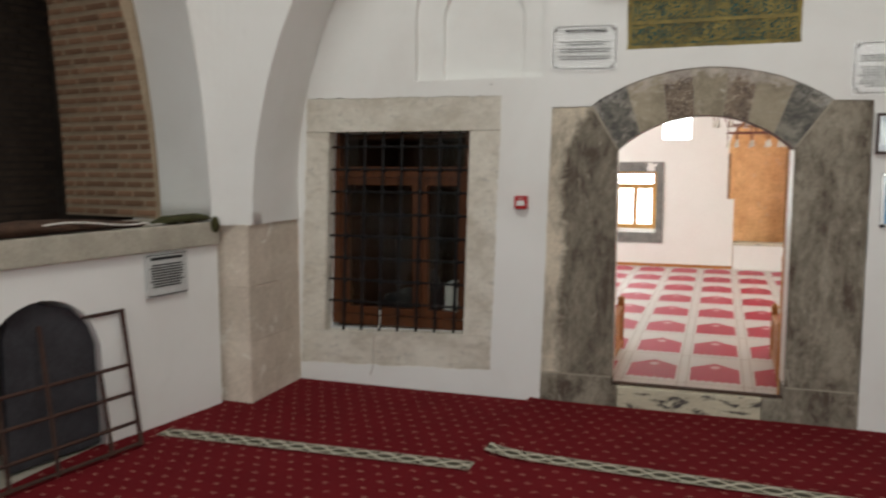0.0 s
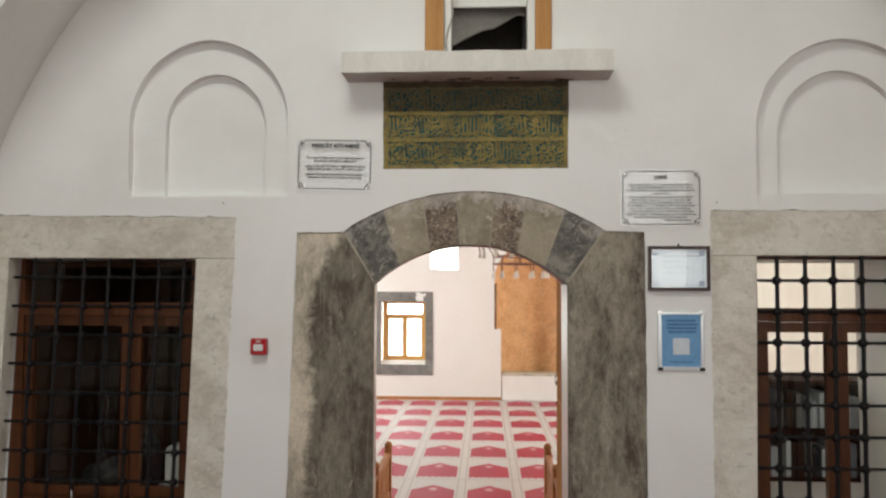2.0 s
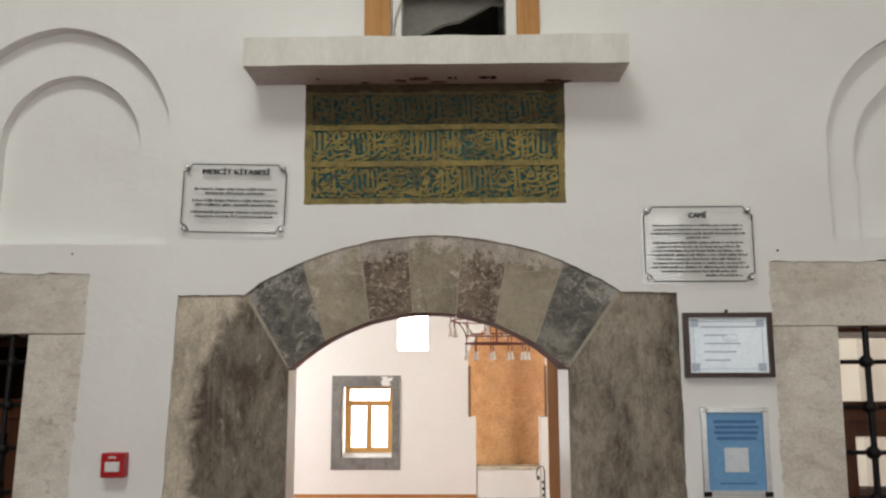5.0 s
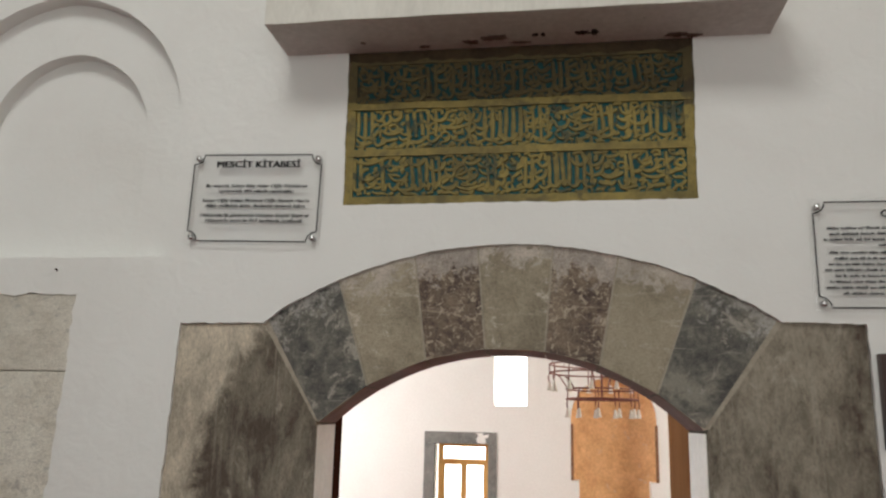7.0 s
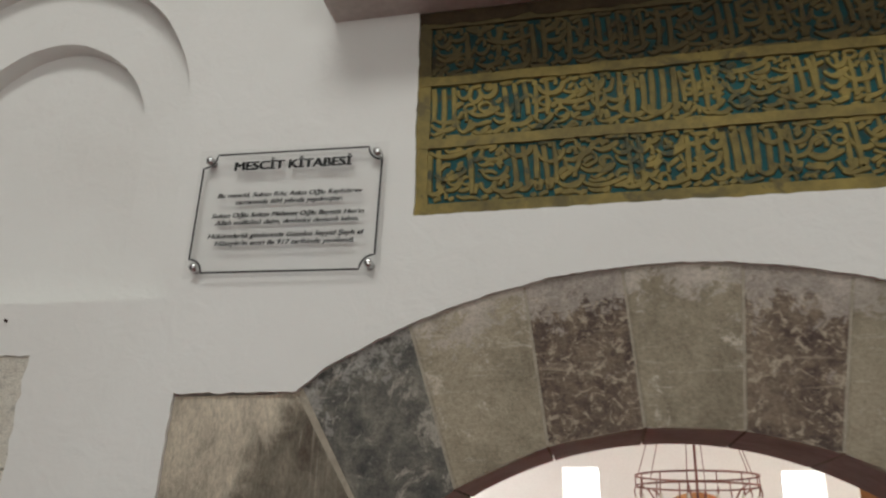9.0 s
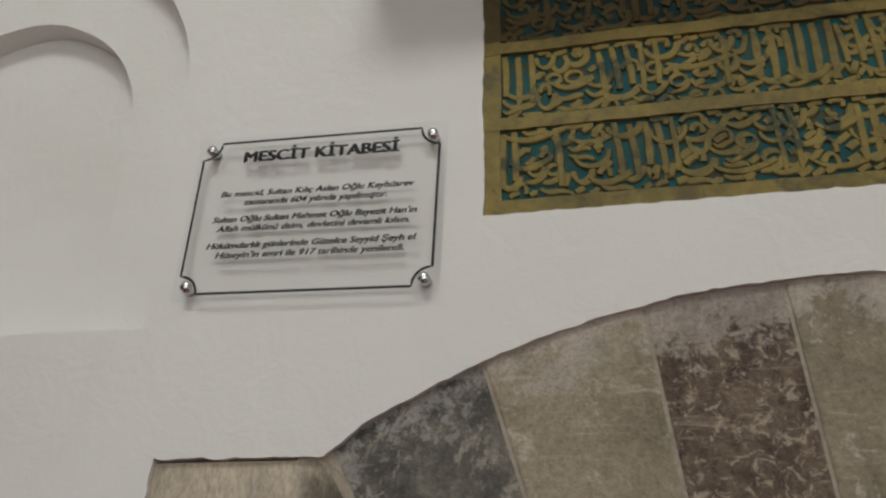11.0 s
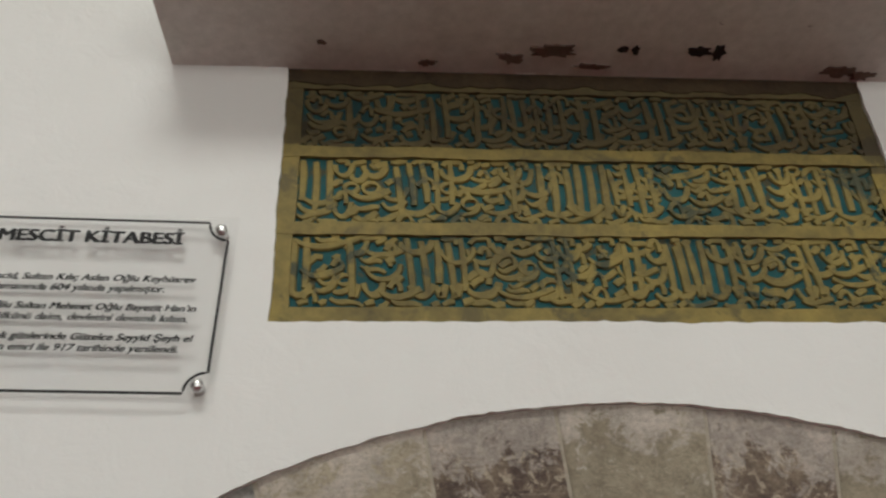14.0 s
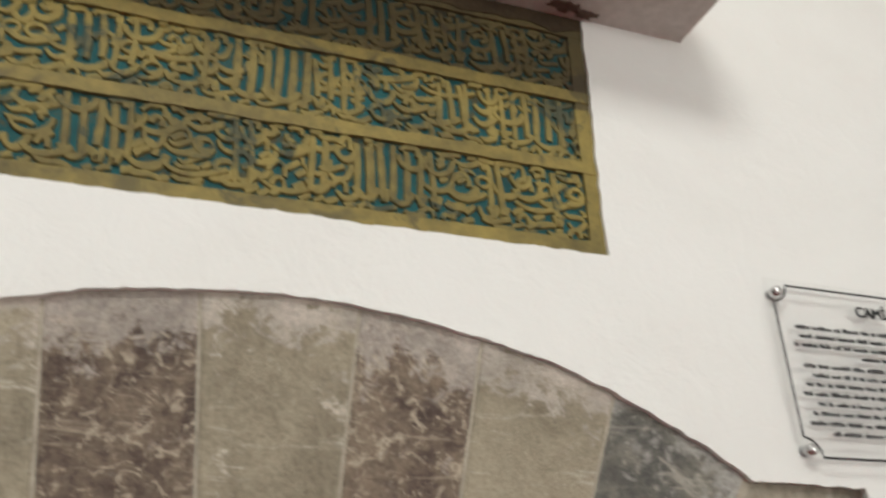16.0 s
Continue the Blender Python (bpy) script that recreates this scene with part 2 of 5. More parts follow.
GOLD = surface("old_gold_paint", (0.330, 0.250, 0.068), (0.105, 0.085, 0.036), 6.0, 50, 0.65, 0.5, spots=(0.125, 0.102, 0.042), spot_at=0.555, spot_scale=9, distance=0.004)
SOOT_SHADE_GOLD = surface("soot_and_shade_gold", (0.150, 0.116, 0.045), (0.060, 0.048, 0.026), 6.0, 50, 0.7, 0.5, spots=(0.07, 0.053, 0.03), spot_at=0.58, spot_scale=9, distance=0.004)
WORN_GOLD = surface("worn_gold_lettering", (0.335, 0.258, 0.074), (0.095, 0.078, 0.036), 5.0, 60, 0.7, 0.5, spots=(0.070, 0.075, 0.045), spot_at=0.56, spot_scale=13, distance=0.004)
SOOT_SHADE_TEAL = surface("soot_and_shade_teal", (0.014, 0.080, 0.083), (0.012, 0.034, 0.035), 9, 80, 0.8, 0.3, spots=(0.045, 0.038, 0.022), spot_at=0.54, spot_scale=14, distance=0.003)
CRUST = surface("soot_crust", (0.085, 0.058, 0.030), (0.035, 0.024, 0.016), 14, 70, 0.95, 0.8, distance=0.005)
TEAL = surface("teal_ground", (0.011, 0.105, 0.110), (0.009, 0.050, 0.052), 9, 80, 0.75, 0.3, spots=(0.07, 0.062, 0.03), spot_at=0.58, spot_scale=16, distance=0.003)
IRON = surface("wrought_iron", (0.022, 0.02, 0.02), (0.010, 0.010, 0.011), 12, 90, 0.5, 0.4, 0.6, distance=0.003)
RUST_IRON = surface("rusty_iron", (0.075, 0.035, 0.024), (0.03, 0.018, 0.015), 12, 90, 0.85, 0.4, 0.0)
WOOD = surface("varnished_window_wood", (0.125, 0.041, 0.013), (0.058, 0.019, 0.007), 5, 40, 0.4, 0.2, stretch=(6, 6, 0.6))
DARK_WOOD = surface("dark_window_wood", (0.065, 0.027, 0.014), (0.03, 0.013, 0.008), 5, 40, 0.85, 0.2, stretch=(6, 6, 0.6), spec=0.08)
CASING_WOOD = surface("raw_casing_wood", (0.56, 0.29, 0.095), (0.37, 0.165, 0.045), 5, 40, 0.6, 0.2, stretch=(8, 8, 0.5))
REVEAL_SHADE = surface("niche_reveal_shade", (0.30, 0.16, 0.085), (0.17, 0.085, 0.045), 4, 40, 0.8, 0.3)
RAIL_WOOD = surface("railing_wood", (0.50, 0.22, 0.07), (0.34, 0.13, 0.04), 3, 30, 0.45, 0.2, stretch=(4, 0.6, 4))
LIGHT_WOOD = surface("door_wood", (0.62, 0.31, 0.12), (0.46, 0.21, 0.075), 3, 30, 0.85, 0.2, stretch=(6, 6, 0.5), spec=0.03)
SHADED_DOOR_WOOD = surface("shaded_door_wood", (0.06, 0.022, 0.014), (0.03, 0.012, 0.009), 5, 40, 0.9, 0.2, stretch=(6, 6, 0.6), spec=0.0)
HALL_FRAME_WOOD = surface("hall_window_wood", (0.70, 0.40, 0.13), (0.52, 0.27, 0.075), 3, 30, 0.5, 0.2, stretch=(8, 8, 0.5))
MARBLE = surface("patched_marble", (0.66, 0.60, 0.45), (0.50, 0.44, 0.33), 3, 30, 0.55, 0.2, spots=(0.06, 0.05, 0.05), spot_at=0.555, spot_scale=5, stretch=(1, 1, 3.2))
CHROME = surface("polished_metal", (0.72, 0.72, 0.72), (0.62, 0.62, 0.62), 5, 40, 0.18, 0.02, 1.0)
SILVER = surface("brushed_aluminium", (0.62, 0.63, 0.64), (0.52, 0.53, 0.54), 5, 80, 0.32, 0.05, 0.9)
INK = surface("black_ink", (0.018, 0.018, 0.018), (0.012, 0.012, 0.012), 10, 60, 0.6, 0.0)
GREY_INK = surface("grey_ink", (0.34, 0.37, 0.45), (0.28, 0.31, 0.39), 10, 60, 0.7, 0.0)
PAPER = surface("certificate_paper", (0.68, 0.72, 0.76), (0.62, 0.66, 0.71), 8, 50, 0.6, 0.0)
BLUE = surface("blue_print", (0.17, 0.36, 0.60), (0.13, 0.31, 0.55), 5, 60, 0.45, 0.0)
NAVY_INK = surface("navy_ink", (0.07, 0.18, 0.38), (0.055, 0.15, 0.33), 5, 60, 0.5, 0.0)
BROWN_FRAME = surface("dark_brown_moulding", (0.06, 0.026, 0.018), (0.03, 0.014, 0.01), 6, 50, 0.35, 0.15)
RED_PLASTIC = surface("red_plastic", (0.46, 0.018, 0.022), (0.40, 0.014, 0.018), 6, 60, 0.35, 0.02)
WHITE_PLASTIC = surface("white_plastic", (0.78, 0.77, 0.75), (0.72, 0.71, 0.69), 6, 60, 0.4, 0.02)
PLATE_WHITE = surface("plaque_grey", (0.60, 0.60, 0.585), (0.53, 0.53, 0.515), 6, 60, 0.4, 0.02)
BRICK = surface("worn_brick", (0.36, 0.205, 0.125), (0.20, 0.108, 0.066), 9, 60, 0.9, 0.8, spots=(0.46, 0.38, 0.30), spot_at=0.66, vary=0.25, distance=0.006)
BRICK_MORTAR = surface("brick_mortar", (0.43, 0.335, 0.235), (0.29, 0.215, 0.145), 12, 70, 0.95, 0.8)
GLOOM = surface("gloom_dark_plaster", (0.075, 0.055, 0.045), (0.035, 0.027, 0.022), 3, 30, 0.95, 0.5)
GLOOM_BRICK = surface("gloom_dark_brick", (0.095, 0.065, 0.048), (0.042, 0.030, 0.024), 5, 50, 0.95, 0.6)
SLATE = surface("dark_slate_board", (0.060, 0.058, 0.066), (0.014, 0.013, 0.016), 2.5, 40, 0.75, 0.4)
GREEN_RUG = surface("moss_green_textile", (0.065, 0.062, 0.022), (0.025, 0.026, 0.010), 16, 120, 1.0, 1.0)
BROWN_RUG = surface("brown_textile", (0.10, 0.055, 0.035), (0.035, 0.02, 0.014), 10, 120, 1.0, 1.0, spots=(0.20, 0.04, 0.02), spot_at=0.66, spot_scale=4)
CABLE = surface("white_cable", (0.70, 0.67, 0.62), (0.60, 0.57, 0.52), 6, 60, 0.5, 0.0)
ORANGE = surface("terracotta_niche_paint", (0.84, 0.51, 0.25), (0.60, 0.31, 0.125), 3.4, 20, 0.7, 0.3, spots=(0.64, 0.43, 0.28), spot_at=0.60, spot_scale=4.5, fine_mix=0.4)
HALL_STONE = surface("grey_hall_stone", (0.27, 0.265, 0.24), (0.11, 0.108, 0.10), 5, 40, 0.85, 0.3, spots=(0.50, 0.48, 0.44), spot_at=0.66, spot_scale=7)
BLACK_BAG = surface("black_cloth", (0.02, 0.02, 0.022), (0.008, 0.008, 0.009), 8, 60, 0.7, 0.6)
LOFT_DARK = surface("loft_gloom_brown", (0.16, 0.135, 0.11), (0.10, 0.085, 0.07), 4, 40, 0.95, 0.3)
SLOPE_GREY = surface("grey_loft_plaster", (0.50, 0.47, 0.43), (0.40, 0.375, 0.34), 4, 40, 0.95, 0.3)
DAYLIGHT = glowing("daylight_backdrop", (0.93, 0.97, 1.0), 5.0)
GLASS = clear("window_glass", ior=1.3)
DIMMING_GLASS = clear("dimming_window_glass", (0.84, 0.84, 0.79), ior=1.3)
ACRYLIC = thin_sheet("clear_acrylic", 0.986, 0.02)
CHANDELIER_IRON = surface("red_brown_painted_iron", (0.30, 0.13, 0.10), (0.18, 0.075, 0.055), 9, 60, 0.6, 0.2)
FROSTED = surface("frosted_bulb_glass", (0.80, 0.76, 0.66), (0.74, 0.70, 0.60), 5, 40, 0.25, 0.0)


def red_carpet():
    """Dark red pile with small pale flecks in slanting rows."""
    m, n, l, p = nodes_of("red_pile_carpet")
    tc = n.new("ShaderNodeTexCoord")
    sep = n.new("ShaderNodeSeparateXYZ")
    l.new(tc.outputs["Object"], sep.inputs[0])
    x, y = sep.outputs[0], sep.outputs[1]
    row = math_node(n, l, "FLOOR", math_node(n, l, "DIVIDE", y, 0.098))
    v = math_node(n, l, "SUBTRACT", math_node(n, l, "FRACT", math_node(n, l, "DIVIDE", y, 0.098)), 0.5)
    xs = math_node(n, l, "MULTIPLY_ADD", row, 0.5, math_node(n, l, "DIVIDE", x, 0.105))
    u = math_node(n, l, "SUBTRACT", math_node(n, l, "FRACT", xs), 0.5)
    slant = math_node(n, l, "ABSOLUTE", math_node(n, l, "MULTIPLY_ADD", v, 1.6, u))
    dot = math_node(n, l, "MULTIPLY", math_node(n, l, "LESS_THAN", slant, 0.15), math_node(n, l, "LESS_THAN", math_node(n, l, "ABSOLUTE", v), 0.05))
    pile = noise_node(n, l, tc.outputs["Object"], 260, 3, 0.7)
    wear = noise_node(n, l, tc.outputs["Object"], 2.5, 5, 0.6)
    red = mix_node(n, l, wear, (0.125, 0.010, 0.0135), (0.195, 0.0175, 0.0215))
    red = mix_node(n, l, math_node(n, l, "MULTIPLY", pile, 0.55), red, (0.09, 0.005, 0.008))
    col = mix_node(n, l, math_node(n, l, "MULTIPLY", dot, 0.8), red, (0.46, 0.25, 0.19))
    l.new(col, p.inputs["Base Color"])
    p.inputs["Roughness"].default_value, p.inputs["Specular IOR Level"].default_value = 1.0, 0.05
    b = n.new("ShaderNodeBump")
    b.inputs["Strength"].default_value, b.inputs["Distance"].default_value = 0.6, 0.006
    l.new(pile, b.inputs["Height"])
    l.new(b.outputs[0], p.inputs["Normal"])
    return m


def border_band():
    """Cream band with two interlaced strands and dark lozenges between them; generated along the band."""
    m, n, l, p = nodes_of("carpet_border_band")
    tc = n.new("ShaderNodeTexCoord")
    uv = n.new("ShaderNodeSeparateXYZ")
    l.new(tc.outputs["UV"], uv.inputs[0])
    u, v = uv.outputs[0], math_node(n, l, "MULTIPLY_ADD", uv.outputs[1], 2.0, -1.0)
    wave = math_node(n, l, "ABSOLUTE", math_node(n, l, "SINE", math_node(n, l, "MULTIPLY", u, math.pi / 0.135)))
    av = math_node(n, l, "ABSOLUTE", v)
    d = math_node(n, l, "SUBTRACT", math_node(n, l, "MULTIPLY", wave, 0.62), av)
    strand = math_node(n, l, "LESS_THAN", math_node(n, l, "ABSOLUTE", d), 0.15)
    rim = math_node(n, l, "GREATER_THAN", av, 0.80)
    cream = math_node(n, l, "MAXIMUM", strand, rim)
    edge = math_node(n, l, "GREATER_THAN", av, 0.94)
    wear = noise_node(n, l, tc.outputs["Object"], 90, 3, 0.6)
    pale = mix_node(n, l, wear, (0.50, 0.46, 0.36), (0.66, 0.61, 0.50))
    dark = mix_node(n, l, wear, (0.045, 0.04, 0.03), (0.10, 0.09, 0.065))
    col = mix_node(n, l, cream, dark, pale)
    col = mix_node(n, l, edge, col, (0.10, 0.05, 0.04))
    l.new(col, p.inputs["Base Color"])
    p.inputs["Roughness"].default_value, p.inputs["Specular IOR Level"].default_value = 1.0, 0.05
    return m


def prayer_carpet():
    """Cream hall carpet with a red pointed prayer panel in every cell."""
    m, n, l, p = nodes_of("prayer_carpet")
    tc = n.new("ShaderNodeTexCoord")
    sep = n.new("ShaderNodeSeparateXYZ")
    l.new(tc.outputs["Object"], sep.inputs[0])
    cx = math_node(n, l, "DIVIDE", math_node(n, l, "ADD", sep.outputs[0], 60.52), 0.615)
    cy = math_node(n, l, "DIVIDE", math_node(n, l, "ADD", sep.outputs[1], 0.148), 1.15)
    u = math_node(n, l, "ABSOLUTE", math_node(n, l, "SUBTRACT", math_node(n, l, "FRACT", cx), 0.5))
    v = math_node(n, l, "FRACT", cy)
    scallop = math_node(n, l, "MULTIPLY", math_node(n, l, "ABSOLUTE", math_node(n, l, "SINE", math_node(n, l, "MULTIPLY", u, 26.0))), 0.045)
    top = math_node(n, l, "MULTIPLY_ADD", u, -0.5, 0.86)
    inside = math_node(n, l, "MULTIPLY", math_node(n, l, "LESS_THAN", u, 0.385),
                       math_node(n, l, "MULTIPLY", math_node(n, l, "LESS_THAN", v, top),
                                 math_node(n, l, "GREATER_THAN", math_node(n, l, "SUBTRACT", v, scallop), 0.17)))
    du, dv = math_node(n, l, "MULTIPLY", u, 1.0), math_node(n, l, "MULTIPLY", math_node(n, l, "SUBTRACT", v, 0.70), 1.5)
    star = math_node(n, l, "LESS_THAN", math_node(n, l, "ADD", du, math_node(n, l, "ABSOLUTE", dv)), 0.10)
    line = math_node(n, l, "LESS_THAN", math_node(n, l, "ABSOLUTE", math_node(n, l, "SUBTRACT", u, 0.43)), 0.012)
    line2 = math_node(n, l, "LESS_THAN", math_node(n, l, "ABSOLUTE", math_node(n, l, "SUBTRACT", v, 0.10)), 0.012)
    wear = noise_node(n, l, tc.outputs["Object"], 30, 4, 0.7)
    cream = mix_node(n, l, wear, (0.44, 0.405, 0.37), (0.58, 0.545, 0.51))
    cream = mix_node(n, l, math_node(n, l, "MULTIPLY", math_node(n, l, "MAXIMUM", line, line2), 0.55), cream, (0.26, 0.18, 0.14))
    red = mix_node(n, l, wear, (0.31, 0.013, 0.036), (0.41, 0.023, 0.052))
    red = mix_node(n, l, math_node(n, l, "MULTIPLY", star, 0.65), red, (0.6, 0.42, 0.40))
    l.new(mix_node(n, l, inside, cream, red), p.inputs["Base Color"])
    p.inputs["Roughness"].default_value, p.inputs["Specular IOR Level"].default_value = 0.5, 0.3
    return m


RED_CARPET, BAND, PRAYER = red_carpet(), border_band(), prayer_carpet()


# ---- mesh helpers ----
def empty_thing(name, at, label, category, group="", kind=""):
    ob = new(name)
    ob.location = at
    ob.empty_display_size = 0.1
    return tagged(ob, label, category, group, kind)


def finish(name, bm, material, parent=None, label="", smooth=False):
    """One mesh object from a bmesh whose points are in the world's metres."""
    bmesh.ops.recalc_face_normals(bm, faces=bm.faces)
    me = bpy.data.meshes.new(name)
    bm.to_mesh(me)
    bm.free()
    for m in (material if isinstance(material, (list, tuple)) else [material]):
        me.materials.append(m)
    if smooth:
        me.shade_smooth()
    ob = new(name, me)
    if parent is not None:
        ob.parent = parent
        root = parent
        shift = Vector((0, 0, 0))
        if root.data is None:
            shift = Vector(root.location)
        ob.matrix_parent_inverse = Matrix.Translation(-shift)
    return tagged(ob, label)


def part(name, bm, material, parent, label="", smooth=False):
    return finish(name, bm, material, parent, label, smooth)


def add_prism(bm, points, y0, y1, bevel=0.0):
    """An upright outline in x and z, given depth along y."""
    front = [bm.verts.new((x, y0, z)) for x, z in points]
    back = [bm.verts.new((x, y1, z)) for x, z in points]
    k = len(points)
    faces = [bm.faces.new(front), bm.faces.new(back[::-1])]
    faces += [bm.faces.new((front[i], front[(i + 1) % k], back[(i + 1) % k], back[i])) for i in range(k)]
    if bevel:
        bmesh.ops.bevel(bm, geom=[e for e in faces[0].edges], offset=bevel, segments=2, affect="EDGES", profile=0.6)
    return bm


def prism(points, y0, y1, bevel=0.0):
    return add_prism(bmesh.new(), points, y0, y1, bevel)


def add_box(bm, x0, x1, y0, y1, z0, z1, bevel=0.0):
    r = bmesh.ops.create_cube(bm, size=1.0)
    for v in r["verts"]:
        v.co = Vector((x0 + (v.co.x + 0.5) * (x1 - x0), y0 + (v.co.y + 0.5) * (y1 - y0), z0 + (v.co.z + 0.5) * (z1 - z0)))
    if bevel:
        es = list({e for v in r["verts"] for e in v.link_edges})
        bmesh.ops.bevel(bm, geom=es, offset=bevel, segments=2, affect="EDGES", profile=0.6)
    return bm


def box(x0, x1, y0, y1, z0, z1, bevel=0.0):
    return add_box(bmesh.new(), x0, x1, y0, y1, z0, z1, bevel)


def add_tube(bm, pts, radius, sides=8, closed=False):
    """A round bar along a line of points."""
    pts = [Vector(p) for p in pts]
    rings = []
    k = len(pts)
    for i, p in enumerate(pts):
        a = pts[(i - 1) % k] if (closed or i) else p
        b = pts[(i + 1) % k] if (closed or i < k - 1) else p
        d = (b - a).normalized()
        q = d.to_track_quat("Z", "Y")
        r = radius[i] if isinstance(radius, (list, tuple)) else radius
        rings.append([bm.verts.new(p + q @ Vector((r * math.cos(2 * math.pi * j / sides), r * math.sin(2 * math.pi * j / sides), 0))) for j in range(sides)])
    for i in range(k if closed else k - 1):
        a, b = rings[i], rings[(i + 1) % k]
        for j in range(sides):
            bm.faces.new((a[j], a[(j + 1) % sides], b[(j + 1) % sides], b[j]))
    if not closed:
        bm.faces.new(rings[0][::-1])
        bm.faces.new(rings[-1])
    return bm


def tube(pts, radius, sides=8, closed=False):
    return add_tube(bmesh.new(), pts, radius, sides, closed)


def add_ball(bm, at, radius, squash=(1, 1, 1), detail=8):
    r = bmesh.ops.create_uvsphere(bm, u_segments=detail, v_segments=max(4, detail // 2 + 1), radius=radius)
    for v in r["verts"]:
        v.co = Vector((v.co.x * squash[0], v.co.y * squash[1], v.co.z * squash[2])) + Vector(at)
    return bm


def add_plate(bm, outer, holes, y0, y1):
    """A slab upright in x and z with holes right through it."""
    cu = bpy.data.curves.new("outline", "CURVE")
    cu.dimensions, cu.fill_mode, cu.extrude = "2D", "BOTH", abs(y1 - y0) / 2
    for ring in [outer, *holes]:
        sp = cu.splines.new("POLY")
        sp.points.add(len(ring) - 1)
        for q, (x, z) in zip(sp.points, ring):
            q.co = (x, z, 0, 1)
        sp.use_cyclic_u = True
    ob = bpy.data.objects.new("outline", cu)
    me = bpy.data.meshes.new_from_object(ob)
    me.transform(Matrix.Translation((0, (y0 + y1) / 2, 0)) @ Matrix.Rotation(radians(90), 4, "X"))
    bm.from_mesh(me)
    bpy.data.objects.remove(ob)
    bpy.data.curves.remove(cu)
    bpy.data.meshes.remove(me)
    return bm


def arc(cx, cz, r, a0, a1, steps):
    return [(cx + r * math.cos(radians(a0 + (a1 - a0) * i / steps)), cz + r * math.sin(radians(a0 + (a1 - a0) * i / steps))) for i in range(steps + 1)]


def ragged(ring, step=0.035, amount=0.0035, seed=0.0):
    """A hand-trowelled edge: the outline cut small and shaken a little."""
    out = []
    for i, (x, z) in enumerate(ring):
        x2, z2 = ring[(i + 1) % len(ring)]
        k = max(1, int(math.hypot(x2 - x, z2 - z) / step))
        for j in range(k):
            px, pz = x + (x2 - x) * j / k, z + (z2 - z) * j / k
            d = 0.7 * noise.noise_vector(Vector((px * 9 + seed, 3.3, pz * 9))) + 0.6 * noise.noise_vector(Vector((px * 37 + seed, 1.3, pz * 37))) + 0.5 * noise.noise_vector(Vector((px * 95 + seed, 7.3, pz * 95)))
            out.append((px + d.x * amount, pz + d.z * amount))
    return out


def letters(text, width, height_of_line, at, material, parent, name="lettering", shear=0.0, swell=0.0004, y=0.0):
    """A line of printed type, centred at (x, z) on the plane y and fitted to a width; swell thickens its strokes."""
    cu = bpy.data.curves.new("type", "FONT")
    cu.body, cu.align_x, cu.shear, cu.resolution_u = text, "CENTER", shear, 3
    ob = bpy.data.objects.new("type", cu)
    me = bpy.data.meshes.new_from_object(ob)
    xs = [v.co.x for v in me.vertices]
    mid, k = (max(xs) + min(xs)) / 2, width / (max(xs) - min(xs))
    bm = bmesh.new()
    for i, (dx, dz) in enumerate(((0.0, 0.0), (swell, 0.4 * swell), (-swell, -0.4 * swell), (0.5 * swell, -0.4 * swell), (-0.5 * swell, 0.4 * swell))):
        copy = me.copy()
        for v in copy.vertices:
            v.co = Vector((at[0] + (v.co.x - mid) * k + dx, y - 0.00012 * i, at[1] + v.co.y * height_of_line + dz))
        bm.from_mesh(copy)
        bpy.data.meshes.remove(copy)
    bpy.data.objects.remove(ob)
    bpy.data.curves.remove(cu)
    bpy.data.meshes.remove(me)
    return part(name, bm, material, parent)


W = 5.334            # face of the main wall
FACE = W + 0.010     # face of the stones set in it
HALL = 6.55          # hall side of the main wall
ZH = -0.50           # hall floor

# ---- main wall ----
DOOR_IN = [(-0.600, 0.0), (-0.600, 1.722)] + arc(-0.072, 1.174, 0.761, 133.8, 46.2, 20)[1:-1] + [(0.456, 1.721), (0.456, 0.0)]
DOOR_OUT = [(-1.095, 0.0), (-1.035, 2.004), (-0.775, 2.006)] + arc(-0.055, 0.938, 1.294, 123.5, 56.5, 24)[1:-1] + [(0.661, 2.012), (0.877, 2.008), (0.882, 0.0)]
WIN_L = [(-2.740, 0.385), (-2.683, 1.860), (-1.606, 1.857), (-1.650, 0.430)]
FRAME_L = [(-2.945, 0.130), (-2.852, 2.102), (-1.381, 2.091), (-1.450, 0.187)]
WIN_R = [(1.456, 0.400), (1.474, 1.878), (2.530, 1.878), (2.540, 0.400)]
FRAME_R = [(1.232, 0.160), (1.230, 2.125), (2.760, 2.120), (2.770, 0.160)]
LOFT = [(-0.215, 2.957), (-0.215, 4.300), (0.262, 4.300), (0.262, 2.957)]


def niche_ring(cx, half, spring, rise, foot):
    """A slightly pointed blind niche."""
    r = (half * half + rise * rise) / (2 * half)
    a = math.degrees(math.acos((r - half) / r))
    left = arc(cx - half + r, spring, r, 180, 180 - a, 12)
    right = arc(cx + half - r, spring, r, a, 0, 12)
    return [(cx - half, foot)] + left + right[1:] + [(cx + half, foot)]


NICHE_L_OUT = niche_ring(-1.546, 0.455, 2.622, 0.475, 2.205)
NICHE_L_IN = niche_ring(-1.523, 0.289, 2.612, 0.302, 2.205)
NICHE_R_OUT = niche_ring(1.950, 0.470, 2.580, 0.480, 2.215)
NICHE_R_IN = niche_ring(1.945, 0.335, 2.550, 0.350, 2.215)


PANEL = ragged([(-0.557, 2.357), (-0.560, 2.8465), (0.470, 2.8465), (0.463, 2.357)], 0.010, 0.0036, 2.0)


